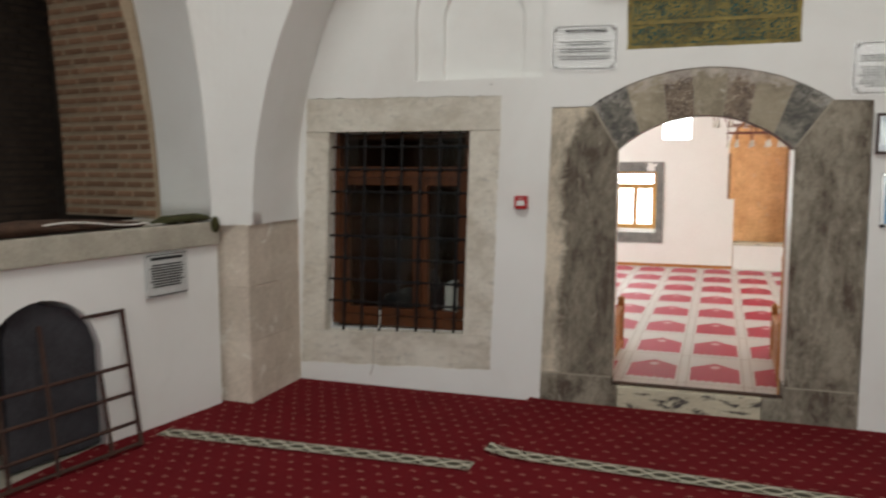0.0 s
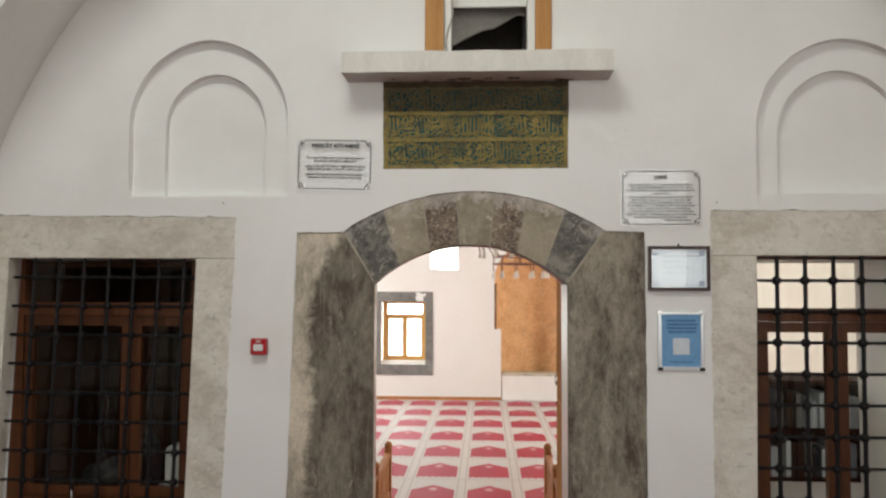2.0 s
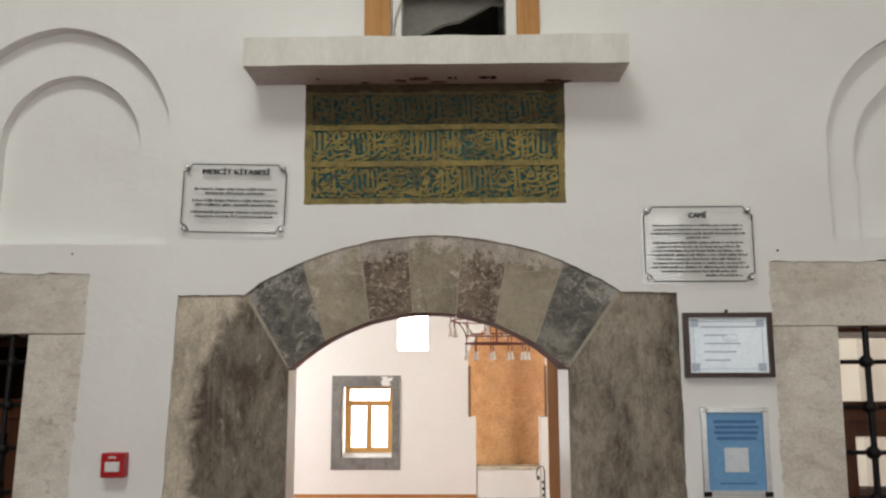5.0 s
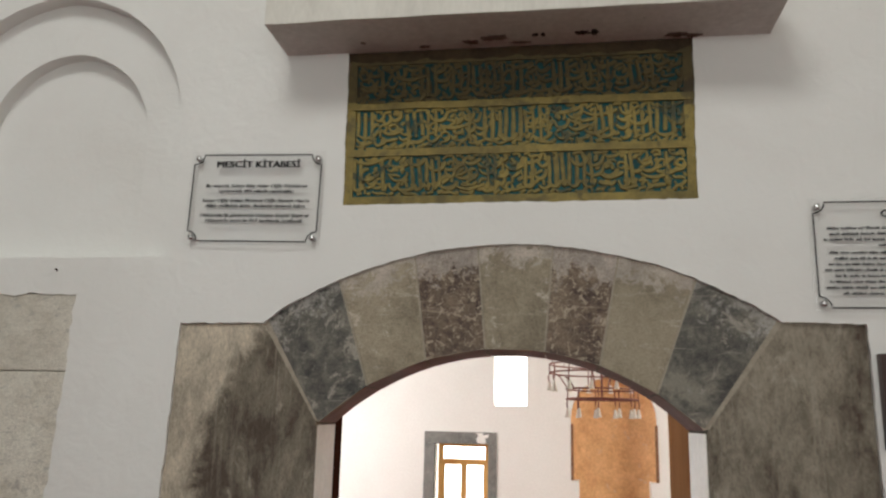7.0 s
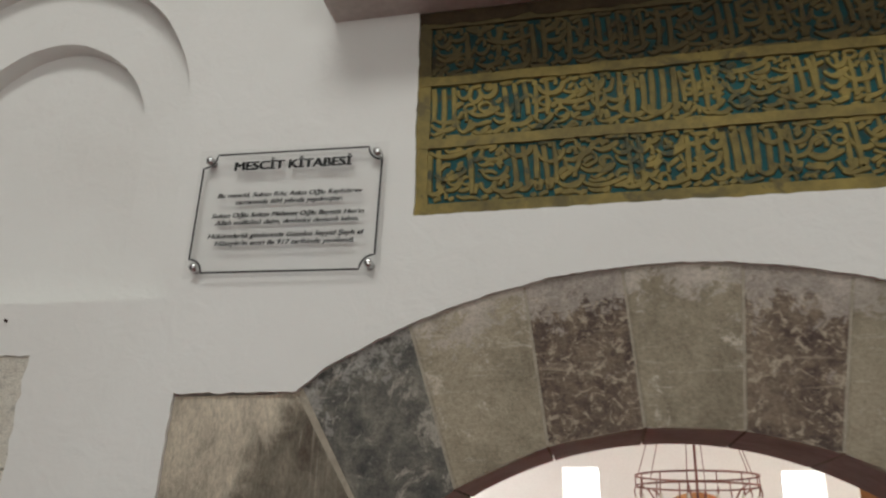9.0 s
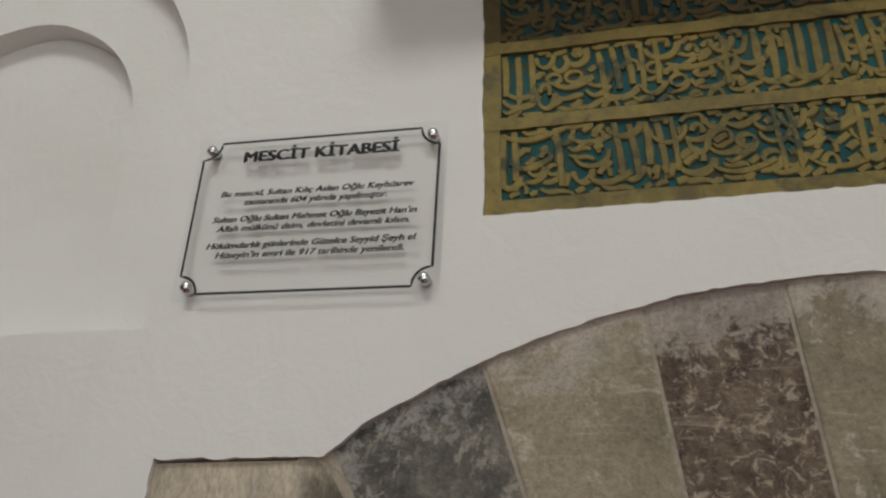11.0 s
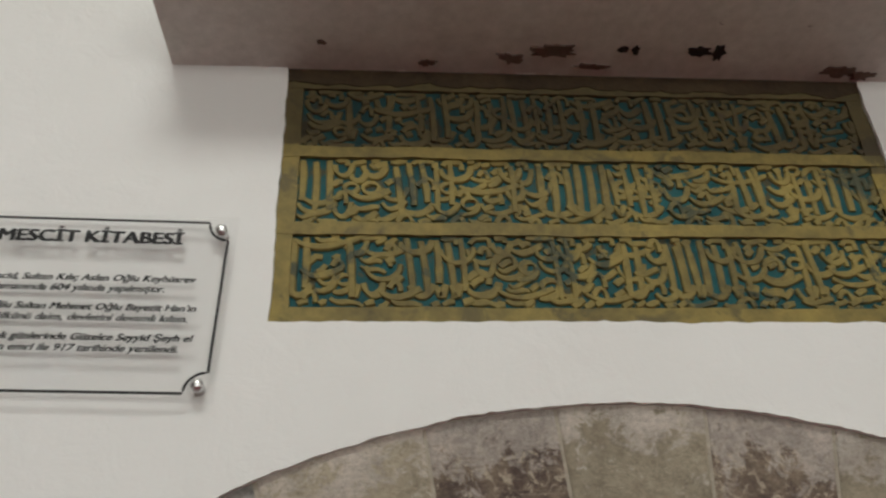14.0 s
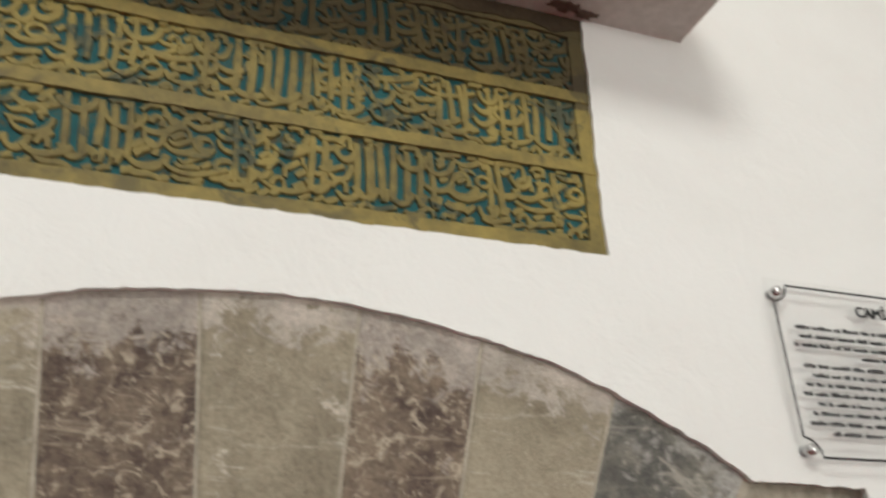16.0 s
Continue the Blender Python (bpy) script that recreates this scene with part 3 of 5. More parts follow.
def build_main_wall():
    bm = bmesh.new()
    face_holes = [ragged(r, 0.025, 0.011, k) for k, r in enumerate((FRAME_L, FRAME_R))]
    base = [(-3.75, -0.6), (-3.75, 5.7), (3.75, 5.7), (3.75, -0.6), (DOOR_OUT[-1][0], -0.6)] + ragged(DOOR_OUT, 0.009, 0.0045)[::-1] + [(DOOR_OUT[0][0], -0.6)]
    smooth_l, smooth_r = ragged(NICHE_L_OUT, 0.06, 0.003, 5), ragged(NICHE_R_OUT, 0.06, 0.003, 9)
    add_plate(bm, base, [*face_holes, smooth_l, smooth_r, LOFT, PANEL], W, W + 0.055)
    add_plate(bm, base, [FRAME_L, FRAME_R, ragged(NICHE_L_IN, 0.06, 0.003, 2), ragged(NICHE_R_IN, 0.06, 0.003, 3), LOFT], W + 0.055, W + 0.105)
    ring = [(-3.75, -0.6), (-3.75, 5.7), (3.75, 5.7), (3.75, -0.6), (0.885, -0.6), (0.885, 2.30), (-1.10, 2.30), (-1.10, -0.6)]
    add_plate(bm, ring, [WIN_L, WIN_R, LOFT], W + 0.105, W + 0.36)
    ring = [(-3.75, -0.6), (-3.75, 5.7), (3.75, 5.7), (3.75, -0.6), (0.600, -0.6), (0.600, 2.250), (-0.900, 2.250), (-0.900, -0.6)]
    add_plate(bm, ring, [WIN_L, WIN_R, LOFT], W + 0.36, HALL)
    return tagged(finish("wall_north", bm, PLASTER), "white plastered mosque wall with blind niches, a door and windows", "wall", kind="structure")


wall_north = build_main_wall()


def stone(points, y0, y1, material, parent, bevel=0.006, name="stone", soffit=False, reveal=0):
    bm = prism(points, y0, y1, bevel)
    if y1 > W + 0.2:          # the opening widens inwards
        for v in bm.verts:
            if v.co.y > W + 0.2:
                v.co.x = -0.072 + (v.co.x + 0.072) * (1.04 if v.co.x < -0.072 else 0.985)
                if v.co.z > 1.174:
                    v.co.z = 1.174 + (v.co.z - 1.174) * 1.004
    mats = [material]
    if soffit:
        mats += [RED_SOFFIT, MORTAR]
        bmesh.ops.recalc_face_normals(bm, faces=bm.faces)
        for f in bm.faces:
            if f.normal.z < -0.5 and f.normal.y > -0.3:
                f.material_index = 1
            elif f.normal.z < -0.15:
                f.material_index = 2
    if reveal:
        mats.append(LIT_REVEAL)
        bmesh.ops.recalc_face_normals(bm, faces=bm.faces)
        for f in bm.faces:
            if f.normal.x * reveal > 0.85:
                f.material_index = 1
    return part(name, bm, mats, parent)


# stone door surround: jambs, plinths and seven voussoirs, with mortar behind the joints
door_surround = empty_thing("door_surround", (-0.07, W + 0.17, 0), "segmental arched doorway of dark grey and brown stone blocks", "doorway", kind="structure")
OUT_X = (-0.771, -0.557, -0.336, -0.152, 0.062, 0.243, 0.449, 0.661)
IN_X = (-0.600, -0.462, -0.297, -0.128, 0.036, 0.186, 0.335, 0.456)
KINDS = (BLUE_STONE, BEIGE_STONE, BRECCIA, BEIGE_STONE, BRECCIA, BEIGE_STONE, BLUE_STONE)


def out_z(x):
    return 0.938 + math.sqrt(1.294 ** 2 - (x + 0.055) ** 2)


def in_z(x):
    return 1.174 + math.sqrt(max(0.0, 0.761 ** 2 - (x + 0.072) ** 2))


for i, kind_of in enumerate(KINDS):
    g = 0.0019
    xo0, xo1, xi0, xi1 = OUT_X[i] + g, OUT_X[i + 1] - g, IN_X[i] + g, IN_X[i + 1] - g
    ring = [(xo0 + (xo1 - xo0) * k / 10, out_z(xo0 + (xo1 - xo0) * k / 10)) for k in range(11)]
    ring += [(xi1 + (xi0 - xi1) * k / 10, in_z(xi1 + (xi0 - xi1) * k / 10)) for k in range(11)]
    stone(ring, FACE - 0.002 * (i % 2), W + 0.265, kind_of, door_surround, 0.0045, "voussoir", soffit=True)
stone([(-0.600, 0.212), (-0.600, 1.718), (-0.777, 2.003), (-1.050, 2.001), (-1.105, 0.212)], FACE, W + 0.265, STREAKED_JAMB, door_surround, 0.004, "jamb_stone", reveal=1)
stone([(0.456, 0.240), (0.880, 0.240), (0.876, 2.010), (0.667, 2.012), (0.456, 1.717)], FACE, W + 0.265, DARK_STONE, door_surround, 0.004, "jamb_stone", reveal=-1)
stone([(-0.604, -0.05), (-0.604, 0.206), (-1.100, 0.206), (-1.105, -0.05)], FACE - 0.004, W + 0.265, DARK_STONE, door_surround, 0.007, "plinth_stone")
stone([(0.460, -0.05), (0.886, -0.05), (0.884, 0.233), (0.460, 0.233)], FACE - 0.004, W + 0.265, DARK_STONE, door_surround, 0.007, "plinth_stone")
bm = bmesh.new()
add_prism(bm, [(x, z) for x, z in zip(OUT_X, [out_z(x) + 0.012 for x in OUT_X])] + [(x, in_z(x) + 0.003) for x in IN_X[::-1]], FACE + 0.0012, W + 0.03)
add_prism(bm, [(-0.612, 0.05), (-0.612, 1.71), (-0.785, 1.99), (-1.04, 1.99), (-1.09, 0.05)], FACE + 0.0012, W + 0.03)
add_prism(bm, [(0.468, 0.05), (0.872, 0.05), (0.868, 2.0), (0.68, 2.0), (0.468, 1.71)], FACE + 0.0012, W + 0.03)
add_prism(bm, [(-0.82, 2.000), (-0.79, 2.035), (-0.72, 2.035), (-0.590, 1.738), (-0.630, 1.715)], FACE + 0.0010, W + 0.03)
add_prism(bm, [(0.715, 2.000), (0.69, 2.035), (0.61, 2.035), (0.446, 1.738), (0.487, 1.715)], FACE + 0.0010, W + 0.03)
part("mortar", bm, MORTAR, door_surround)

# threshold
threshold = empty_thing("threshold", (-0.07, W + 0.1, 0), "cream marble threshold slab with dark patched veins", "threshold", kind="structure")
part("slab", box(-0.57, 0.33, W + 0.004, W + 0.10, -0.05, 0.150, 0.008), MARBLE, threshold)
part("edge_block", box(0.334, 0.470, W + 0.012, W + 0.10, -0.05, 0.150, 0.006), DARK_STONE, threshold)
part("edge_block", box(-0.610, -0.573, W + 0.012, W + 0.10, -0.05, 0.150, 0.006), DARK_STONE, threshold)
part("mat", box(-0.605, 0.465, W + 0.05, W + 0.115, 0.1515, 0.160, 0.004), BROWN_RUG, threshold)


# stone window surrounds
def window_surround(ring, hole, label):
    x = (ring[0][0] + ring[3][0]) / 2
    root = empty_thing("window_surround", (x, W + 0.08, 0.1), label, "window surround", kind="structure")
    (a0, b0), (a1, b1), (a2, b2), (a3, b3) = ring
    (h0, k0), (h1, k1), (h2, k2), (h3, k3) = hole
    gap, y0, y1 = 0.001, W + 0.004, W + 0.105
    e = -0.022
    stone([(a1 + e, k1 + gap), (a1 + e, b1), (a2 - e, b2), (a2 - e, k2 + gap)], y0, y1, FRAME_STONE, root, 0.004)
    stone([(a0 + e, k0 - gap), (a1 + e, k1 - gap), (h1, k1 - gap), (h0, k0 - gap)], y0, y1, FRAME_STONE, root, 0.004)
    stone([(h3, k3 - gap), (h2, k2 - gap), (a2 - e, k2 - gap), (a3 - e, k3 - gap)], y0 + 0.001, y1, FRAME_STONE, root, 0.004)
    stone([(a0 + e, b0 + e), (a0 + e, k0 - 2 * gap), (h0, k0 - 2 * gap), (h3, k3 - 2 * gap), (a3 - e, k3 - 2 * gap), (a3 - e, b3 + e)], y0, y1, FRAME_STONE, root, 0.004)
    return root


window_surround(FRAME_L, WIN_L, "wide pale weathered limestone window surround")
window_surround(FRAME_R, WIN_R, "wide grey-beige limestone window surround")


# barred windows with wooden casements
def window_grille(x0, x1, z0, z1, lean, verticals, horizontals, label, thin=0.0085, thick=0.0085, knot=0.021):
    root = empty_thing("window_grille", ((x0 + x1) / 2, W + 0.06, z0), label, "window grille", "barred windows")
    y = W + 0.06
    for z in horizontals:
        part("bar", tube([(x0 - 0.04 + lean * (z1 - z), y + 0.009, z), (x1 + 0.04 + lean * (z1 - z), y + 0.009, z)], thin, 8), IRON, root)
    for x in verticals:
        part("bar", tube([(x + lean * (z1 - z0), y - 0.009, z0 - 0.02), (x, y - 0.009, z1 + 0.02)], thick, 8), IRON, root)
    b = bmesh.new()
    add_ball(b, (0, 0, 0), knot, (1, 1.1, 0.95), 10)
    me = bpy.data.meshes.new("knot")
    b.to_mesh(me)
    b.free()
    me.materials.append(IRON)
    me.shade_smooth()
    for z in horizontals:
        for x in verticals:
            ob = new("knot", me)
            ob.parent = root
            ob.matrix_parent_inverse = Matrix.Translation(-Vector(root.location))
            ob.location = (x + lean * (z1 - z), y, z)
    return root


window_grille(-2.690, -1.612, 0.40, 1.857, -0.035, [-2.555 + 0.1445 * k for k in range(7)], [0.607 + 0.1635 * k for k in range(8)],
              "black wrought iron window grille with round knots", 0.0085, 0.0105, 0.024)
window_grille(1.468, 2.535, 0.40, 1.878, 0.0, [1.595 + 0.150 * k for k in range(7)], [0.565 + 0.1685 * k for k in range(8)],
              "black wrought iron window grille with round knots", 0.0085, 0.012, 0.027)


def casement(name, x0, x1, z0, z1, transom, mullion, stile, wood, label):
    root = empty_thing(name, ((x0 + x1) / 2, 5.50, z0), label, "window", kind="structure")
    y0, y1 = 5.465, 5.535
    f = 0.075
    part("window_frame", add_plate(bmesh.new(), [(x0, z0), (x0, z1), (x1, z1), (x1, z0)], [[(x0 + f, z0 + f), (x0 + f, transom - f / 2), (x1 - f, transom - f / 2), (x1 - f, z0 + f)],
         [(x0 + f, transom + f / 2), (x0 + f, z1 - f / 2), (x1 - f, z1 - f / 2), (x1 - f, transom + f / 2)]], y0, y1), wood, root)
    for a, b in ((x0 + f, mullion), (mullion, x1 - f)):
        sash = part("sash", add_plate(bmesh.new(), [(a + 0.003, z0 + f + 0.003), (a + 0.003, transom - f / 2 - 0.003), (b - 0.003, transom - f / 2 - 0.003), (b - 0.003, z0 + f + 0.003)],
             [[(a + stile, z0 + f + stile), (a + stile, transom - f / 2 - stile), (b - stile, transom - f / 2 - stile), (b - stile, z0 + f + stile)]], y0 + 0.012, y1 - 0.012), wood, root)
        pane = part("pane", box(a + stile - 0.004, b - stile + 0.004, 5.497, 5.503, z0 + f + stile - 0.004, transom - f / 2 - stile + 0.004), DIMMING_GLASS, sash)
        pane.visible_shadow = False
    pane = part("pane", box(x0 + f - 0.004, x1 - f + 0.004, 5.497, 5.503, transom + f / 2 - 0.004, z1 - f / 2 + 0.004), DIMMING_GLASS, root)
    pane.visible_shadow = False
    return root


casement("window_1", -2.735, -1.60, 0.425, 1.90, 1.57, -2.025, 0.058, WOOD, "brown varnished wooden casement window behind iron bars")
casement("window_2", 1.44, 2.56, 0.40, 1.90, 1.555, 1.945, 0.058, WOOD, "brown varnished wooden casement window behind iron bars")

# stone shelf over the inscription
shelf = empty_thing("stone_shelf", (-0.03, W, 2.847), "projecting pale stone slab with chipped edges and stained underside", "shelf", kind="structure")
bm = box(-0.758, 0.685, 5.128, W + 0.05, 2.845, 2.957)
bmesh.ops.subdivide_edges(bm, edges=[e for e in bm.edges if abs(e.verts[0].co.x - e.verts[1].co.x) > 1], cuts=40, use_grid_fill=True)
for v in bm.verts:
    d = noise.noise_vector(v.co * 7)
    if v.co.y < W:
        v.co += Vector((0, d.y * 0.004, d.z * 0.004))
bmesh.ops.recalc_face_normals(bm, faces=bm.faces)
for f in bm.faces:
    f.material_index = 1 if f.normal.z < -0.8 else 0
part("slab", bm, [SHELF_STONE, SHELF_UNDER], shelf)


# dark flakes and patches under the shelf, where old paint and soot cling
random.seed(8)
FLAKE = surface("soot_flake", (0.035, 0.025, 0.022), (0.018, 0.012, 0.012), 20, 90, 0.95, 0.6)
GRIME = surface("brown_grime", (0.17, 0.11, 0.085), (0.10, 0.065, 0.05), 14, 80, 0.95, 0.5)
for x, y, wide, deep, mat_of in ((0.152, 5.268, 0.017, 0.011, FLAKE), (0.186, 5.270, 0.010, 0.016, FLAKE), (0.016, 5.268, 0.008, 0.006, FLAKE), (0.038, 5.270, 0.006, 0.010, FLAKE),
                                 (-0.105, 5.278, 0.034, 0.014, GRIME), (-0.175, 5.296, 0.022, 0.012, GRIME), (-0.320, 5.312, 0.014, 0.007, GRIME), (-0.030, 5.312, 0.030, 0.006, GRIME),
                                 (0.425, 5.310, 0.028, 0.012, GRIME), (-0.500, 5.270, 0.007, 0.004, GRIME), (0.470, 5.318, 0.022, 0.010, GRIME)):
    bm = bmesh.new()
    ring = []
    for k in range(22):
        a = 2 * math.pi * k / 22
        r = 1 + 0.9 * noise.noise(Vector((x * 40 + 2.6 * math.cos(a), y * 10 + 2.6 * math.sin(a), 0)))
        ring.append(bm.verts.new((x + wide * r * math.cos(a), min(W - 0.001, y + deep * r * math.sin(a)), 2.8415)))
    f = bm.faces.new(ring)
    top = bmesh.ops.extrude_face_region(bm, geom=[f])
    for v in [g for g in top["geom"] if isinstance(g, bmesh.types.BMVert)]:
        v.co.z = 2.851
    part("paint_flake", bm, mat_of, shelf)

# nails and small marks left in the plaster
for x, z in ((-1.455, 2.165), (1.262, 2.165)):
    b = bmesh.new()
    add_tube(b, [(x, W + 0.01, z), (x + 0.002, W - 0.008, z + 0.002)], 0.003, 7)
    tagged(finish("nail", b, RUST_IRON), "small rusty iron nail stuck in plaster", "nail", "nails in the wall")

# ---- portico: floor, carpets, side walls, vault ----
tagged(finish("floor", box(-3.9, 3.9, -2.2, W + 0.02, -0.6, -0.016), LEDGE_STONE), "stone portico floor under the carpets", "floor", kind="structure")


def carpet(x0, x1, y0, y1, z, swell, label, seed, lift=0.0):
    bm = bmesh.new()
    nx, ny = int((x1 - x0) / 0.08), int((y1 - y0) / 0.08)
    grid = []
    for j in range(ny + 1):
        row = []
        for i in range(nx + 1):
            x, y = x0 + (x1 - x0) * i / nx, y0 + (y1 - y0) * j / ny
            if i == 0:
                x += 0.012 * noise.noise(Vector((seed, y * 2, 0)))
            curl = lift * (0.7 + 0.5 * noise.noise(Vector((seed, y * 1.6, 4)))) * math.exp(-(x - x0) / 0.10)
            row.append(bm.verts.new((x, y, z + curl + swell * noise.noise(Vector((x * 1.3 + seed, y * 1.3, 0))))))
        grid.append(row)
    for j in range(ny):
        for i in range(nx):
            bm.faces.new((grid[j][i], grid[j][i + 1], grid[j + 1][i + 1], grid[j + 1][i]))
    rim = [e for e in bm.edges if e.is_boundary]
    r = bmesh.ops.extrude_edge_only(bm, edges=rim)
    for v in [g for g in r["geom"] if isinstance(g, bmesh.types.BMVert)]:
        v.co.z = -0.014
    return tagged(finish("carpet", bm, RED_CARPET, smooth=False), label, "carpet")


def band(x0, x1, y0, y1, width, z, label, lift=0.0):
    """The woven border that crosses a carpet."""
    bm = bmesh.new()
    layer = bm.loops.layers.uv.new("UVMap")
    k = 90
    prev = None
    for i in range(k + 1):
        x, y = x0 + (x1 - x0) * i / k, y0 + (y1 - y0) * i / k
        h = z + lift * math.exp(-(x - x0) / 0.10)
        pair = (bm.verts.new((x, y - width / 2, h)), bm.verts.new((x, y + width / 2, h)))
        if prev:
            f = bm.faces.new((prev[0], pair[0], pair[1], prev[1]))
            for loop, (u, v) in zip(f.loops, ((prev_x, 0), (x, 0), (x, 1), (prev_x, 1))):
                loop[layer].uv = (u, v)
        prev, prev_x = pair, x
    return tagged(finish("carpet_border", bm, BAND), label, "carpet border", kind="structure")


carpet(-3.35, -1.15, -2.0, 5.33, 0.000, 0.004, "dark red wall-to-wall prayer carpet with pale flecks", 1.0)
carpet(-1.165, 3.5, -2.0, 5.335, 0.014, 0.004, "dark red prayer carpet strip laid over its neighbour", 4.0, 0.026)
band(-3.13, -1.16, 3.945, 4.02, 0.125, 0.010, "cream carpet border with interlaced dark lozenges")
band(-1.155, 3.4, 4.228, 3.985, 0.125, 0.024, "cream carpet border with interlaced dark lozenges", 0.030)

# unseen rear wall with assumed arcade openings, right wall, ceiling
bm = bmesh.new()
add_plate(bm, [(-3.75, -0.1), (-3.75, 5.7), (3.75, 5.7), (3.75, -0.1)],
          [[(c - 0.8, 1.4), (c - 0.8, 3.4), (c - 0.4, 3.75), (c + 0.4, 3.75), (c + 0.8, 3.4), (c + 0.8, 1.4)] for c in (-1.9, 0.2, 2.1)], -2.3, -1.95)
tagged(finish("wall_south", bm, PLASTER), "unseen white portico wall with assumed arcade openings", "wall", kind="structure")
tagged(finish("wall_east", box(3.4, 3.75, -2.3, W, -0.1, 5.7), PLASTER), "plain white plastered side wall", "wall", kind="structure")
bm = bmesh.new()
add_box(bm, -5.6, -1.90, -2.3, HALL, 5.7, 5.9)
add_box(bm, 0.10, 3.75, -2.3, HALL, 5.7, 5.9)
add_box(bm, -1.90, 0.10, -2.3, 1.2, 5.7, 5.9)
add_box(bm, -1.90, 0.10, 2.6, HALL, 5.7, 5.9)
tagged(finish("ceiling", bm, PLASTER), "white plastered portico vault", "ceiling", kind="structure")

# the side wall runs askew: s along it towards the walker, o outwards, z up
SIDE = Matrix(((-0.177, -0.984, 0, -3.150), (-0.984, 0.177, 0, 4.560), (0, 0, 1, 0), (0, 0, 0, 1)))


def askew(bm):
    bm.transform(SIDE)
    return bm


def side_s(z):
    """How far the side arch's edge has leaned in at a height."""
    h = max(0.0, z - 1.22)
    return 0.02 + 6.6 - math.sqrt(max(0.0, 6.6 ** 2 - h * h))


def main_x(z):
    """Edge of the wall arch over the door bay at a height."""
    h = max(0.0, z - 1.22)
    return 0.36 - math.sqrt(max(0.0, 3.29 ** 2 - h * h))


# pier of buff stone blocks
pier = empty_thing("pier", (-3.05, 5.0, 0), "buff limestone corner pier of large dressed blocks", "pier", kind="structure")
for z0, z1, cut in ((-0.05, 0.42, 4.96), (0.4205, 0.80, 5.10), (0.8005, 1.222, 4.92)):
    if z0 < 0.9:
        part("stone", box(-3.9, -2.945, cut + 0.0005, W + 0.05, z0, z1, 0.003), PIER_STONE, pier)
    else:
        part("stone", box(-3.9, -2.942, cut + 0.0005, W + 0.05, z0, z1, 0.003), PIER_STONE, pier)
    part("stone", box(-3.9, -2.945, 4.645, cut - 0.001, z0, z1, 0.004), PIER_STONE, pier)

# wall arch: band between the pier's front and the wall, pointed
bm = bmesh.new()
curve = [(main_x(1.222 + 3.2 * k / 30), 1.222 + 3.2 * k / 30) for k in range(31)]
apex_x = -0.05
curve = [(x, z) for x, z in curve if x < apex_x]
mirror = [(2 * apex_x - x, z) for x, z in curve[::-1]]
outline = [(-3.9, 1.222)] + curve + mirror + [(3.45, 1.222), (3.45, 5.7), (-3.9, 5.7)]
rows = []
for x, z in curve + mirror:
    h = max(0.0, z - 1.222)
    side = 1 if x > apex_x else -1
    rows.append([bm.verts.new((x + side * 0.058 * h * t * t, 4.68 + (W + 0.02 - 4.68) * t, z)) for t in (0, 0.35, 0.7, 1.0)]
                + [bm.verts.new((side * 3.8, 4.68 + (W + 0.02 - 4.68), z + 0.4)), bm.verts.new((side * 3.8, 4.68, z + 0.4))])
for a, b in zip(rows, rows[1:]):
    for i in range(5):
        bm.faces.new((a[i], a[i + 1], b[i + 1], b[i]))
add_plate(bm, outline, [], 4.681, 4.80)
tagged(finish("wall_arch", bm, PLASTER), "broad white plastered arch over the door wall", "arch", kind="structure")
tagged(finish("pier_east", box(2.86, 3.45, 4.68, W + 0.03, -0.1, 1.222), PIER_STONE), "buff stone pier under the wall arch", "pier", kind="structure")

# side arch over the parapet
bm = bmesh.new()
edge = [(side_s(1.25 + 3.0 * k / 24), 1.25 + 3.0 * k / 24) for k in range(25)]
crown = 3.1
far = [(2 * crown - s, z) for s, z in edge[::-1]]
outline = [(-0.9, 1.25)] + edge + [(crown, 4.75)] + far + [(7.2, 1.25), (7.2, 5.7), (-0.9, 5.7)]
add_plate(bm, outline, [], 0.0, 0.47)
tagged(finish("side_arch", askew(bm), PLASTER), "white plastered side arch above the parapet", "arch", kind="structure")

# pendentive between the two arches
bm = bmesh.new()
rows = []
for k in range(41):
    z = 1.222 + 3.3 * k / 40
    a = SIDE @ Vector((side_s(z) - 0.01, -0.002, z))
    b = Vector((main_x(z) + 0.004, 4.678, z))
    mid = (a + b) / 2
    corner = Vector((a.x + 0.02, b.y - 0.02, z))
    row = []
    for i in range(11):
        t = i / 10
        bow = mid.lerp(corner, 0.35)
        p = a * (1 - t) ** 2 + bow * 2 * t * (1 - t) + b * t * t
        row.append(bm.verts.new(p))
    rows.append(row)
for r0, r1 in zip(rows, rows[1:]):
    for i in range(10):
        bm.faces.new((r0[i], r0[i + 1], r1[i + 1], r1[i]))
r = bmesh.ops.extrude_face_region(bm, geom=bm.faces[:])
for v in [g for g in r["geom"] if isinstance(g, bmesh.types.BMVert)]:
    v.co += Vector((-0.12, 0.12, 0))
tagged(finish("pendentive", bm, PLASTER, smooth=False), "white plastered pendentive between two arches", "vault", kind="structure")

# parapet with an arched hole, ledge above
HOLE = [(0.905, -0.05), (0.915, 0.62)] + arc(1.27, 0.55, 0.355, 168, 12, 14) + [(1.63, 0.62), (1.63, -0.05)]
bm = bmesh.new()
add_plate(bm, [(-0.03, -0.05), (-0.03, 1.093)] + [(7.0, 1.093), (7.0, -0.05), (HOLE[-1][0], -0.05)] + HOLE[::-1][1:-1] + [(HOLE[0][0], -0.05)], [], 0.0, 0.47)
tagged(finish("wall_west", askew(bm), PLASTER), "low white plastered parapet wall with arched hole", "wall", kind="structure")
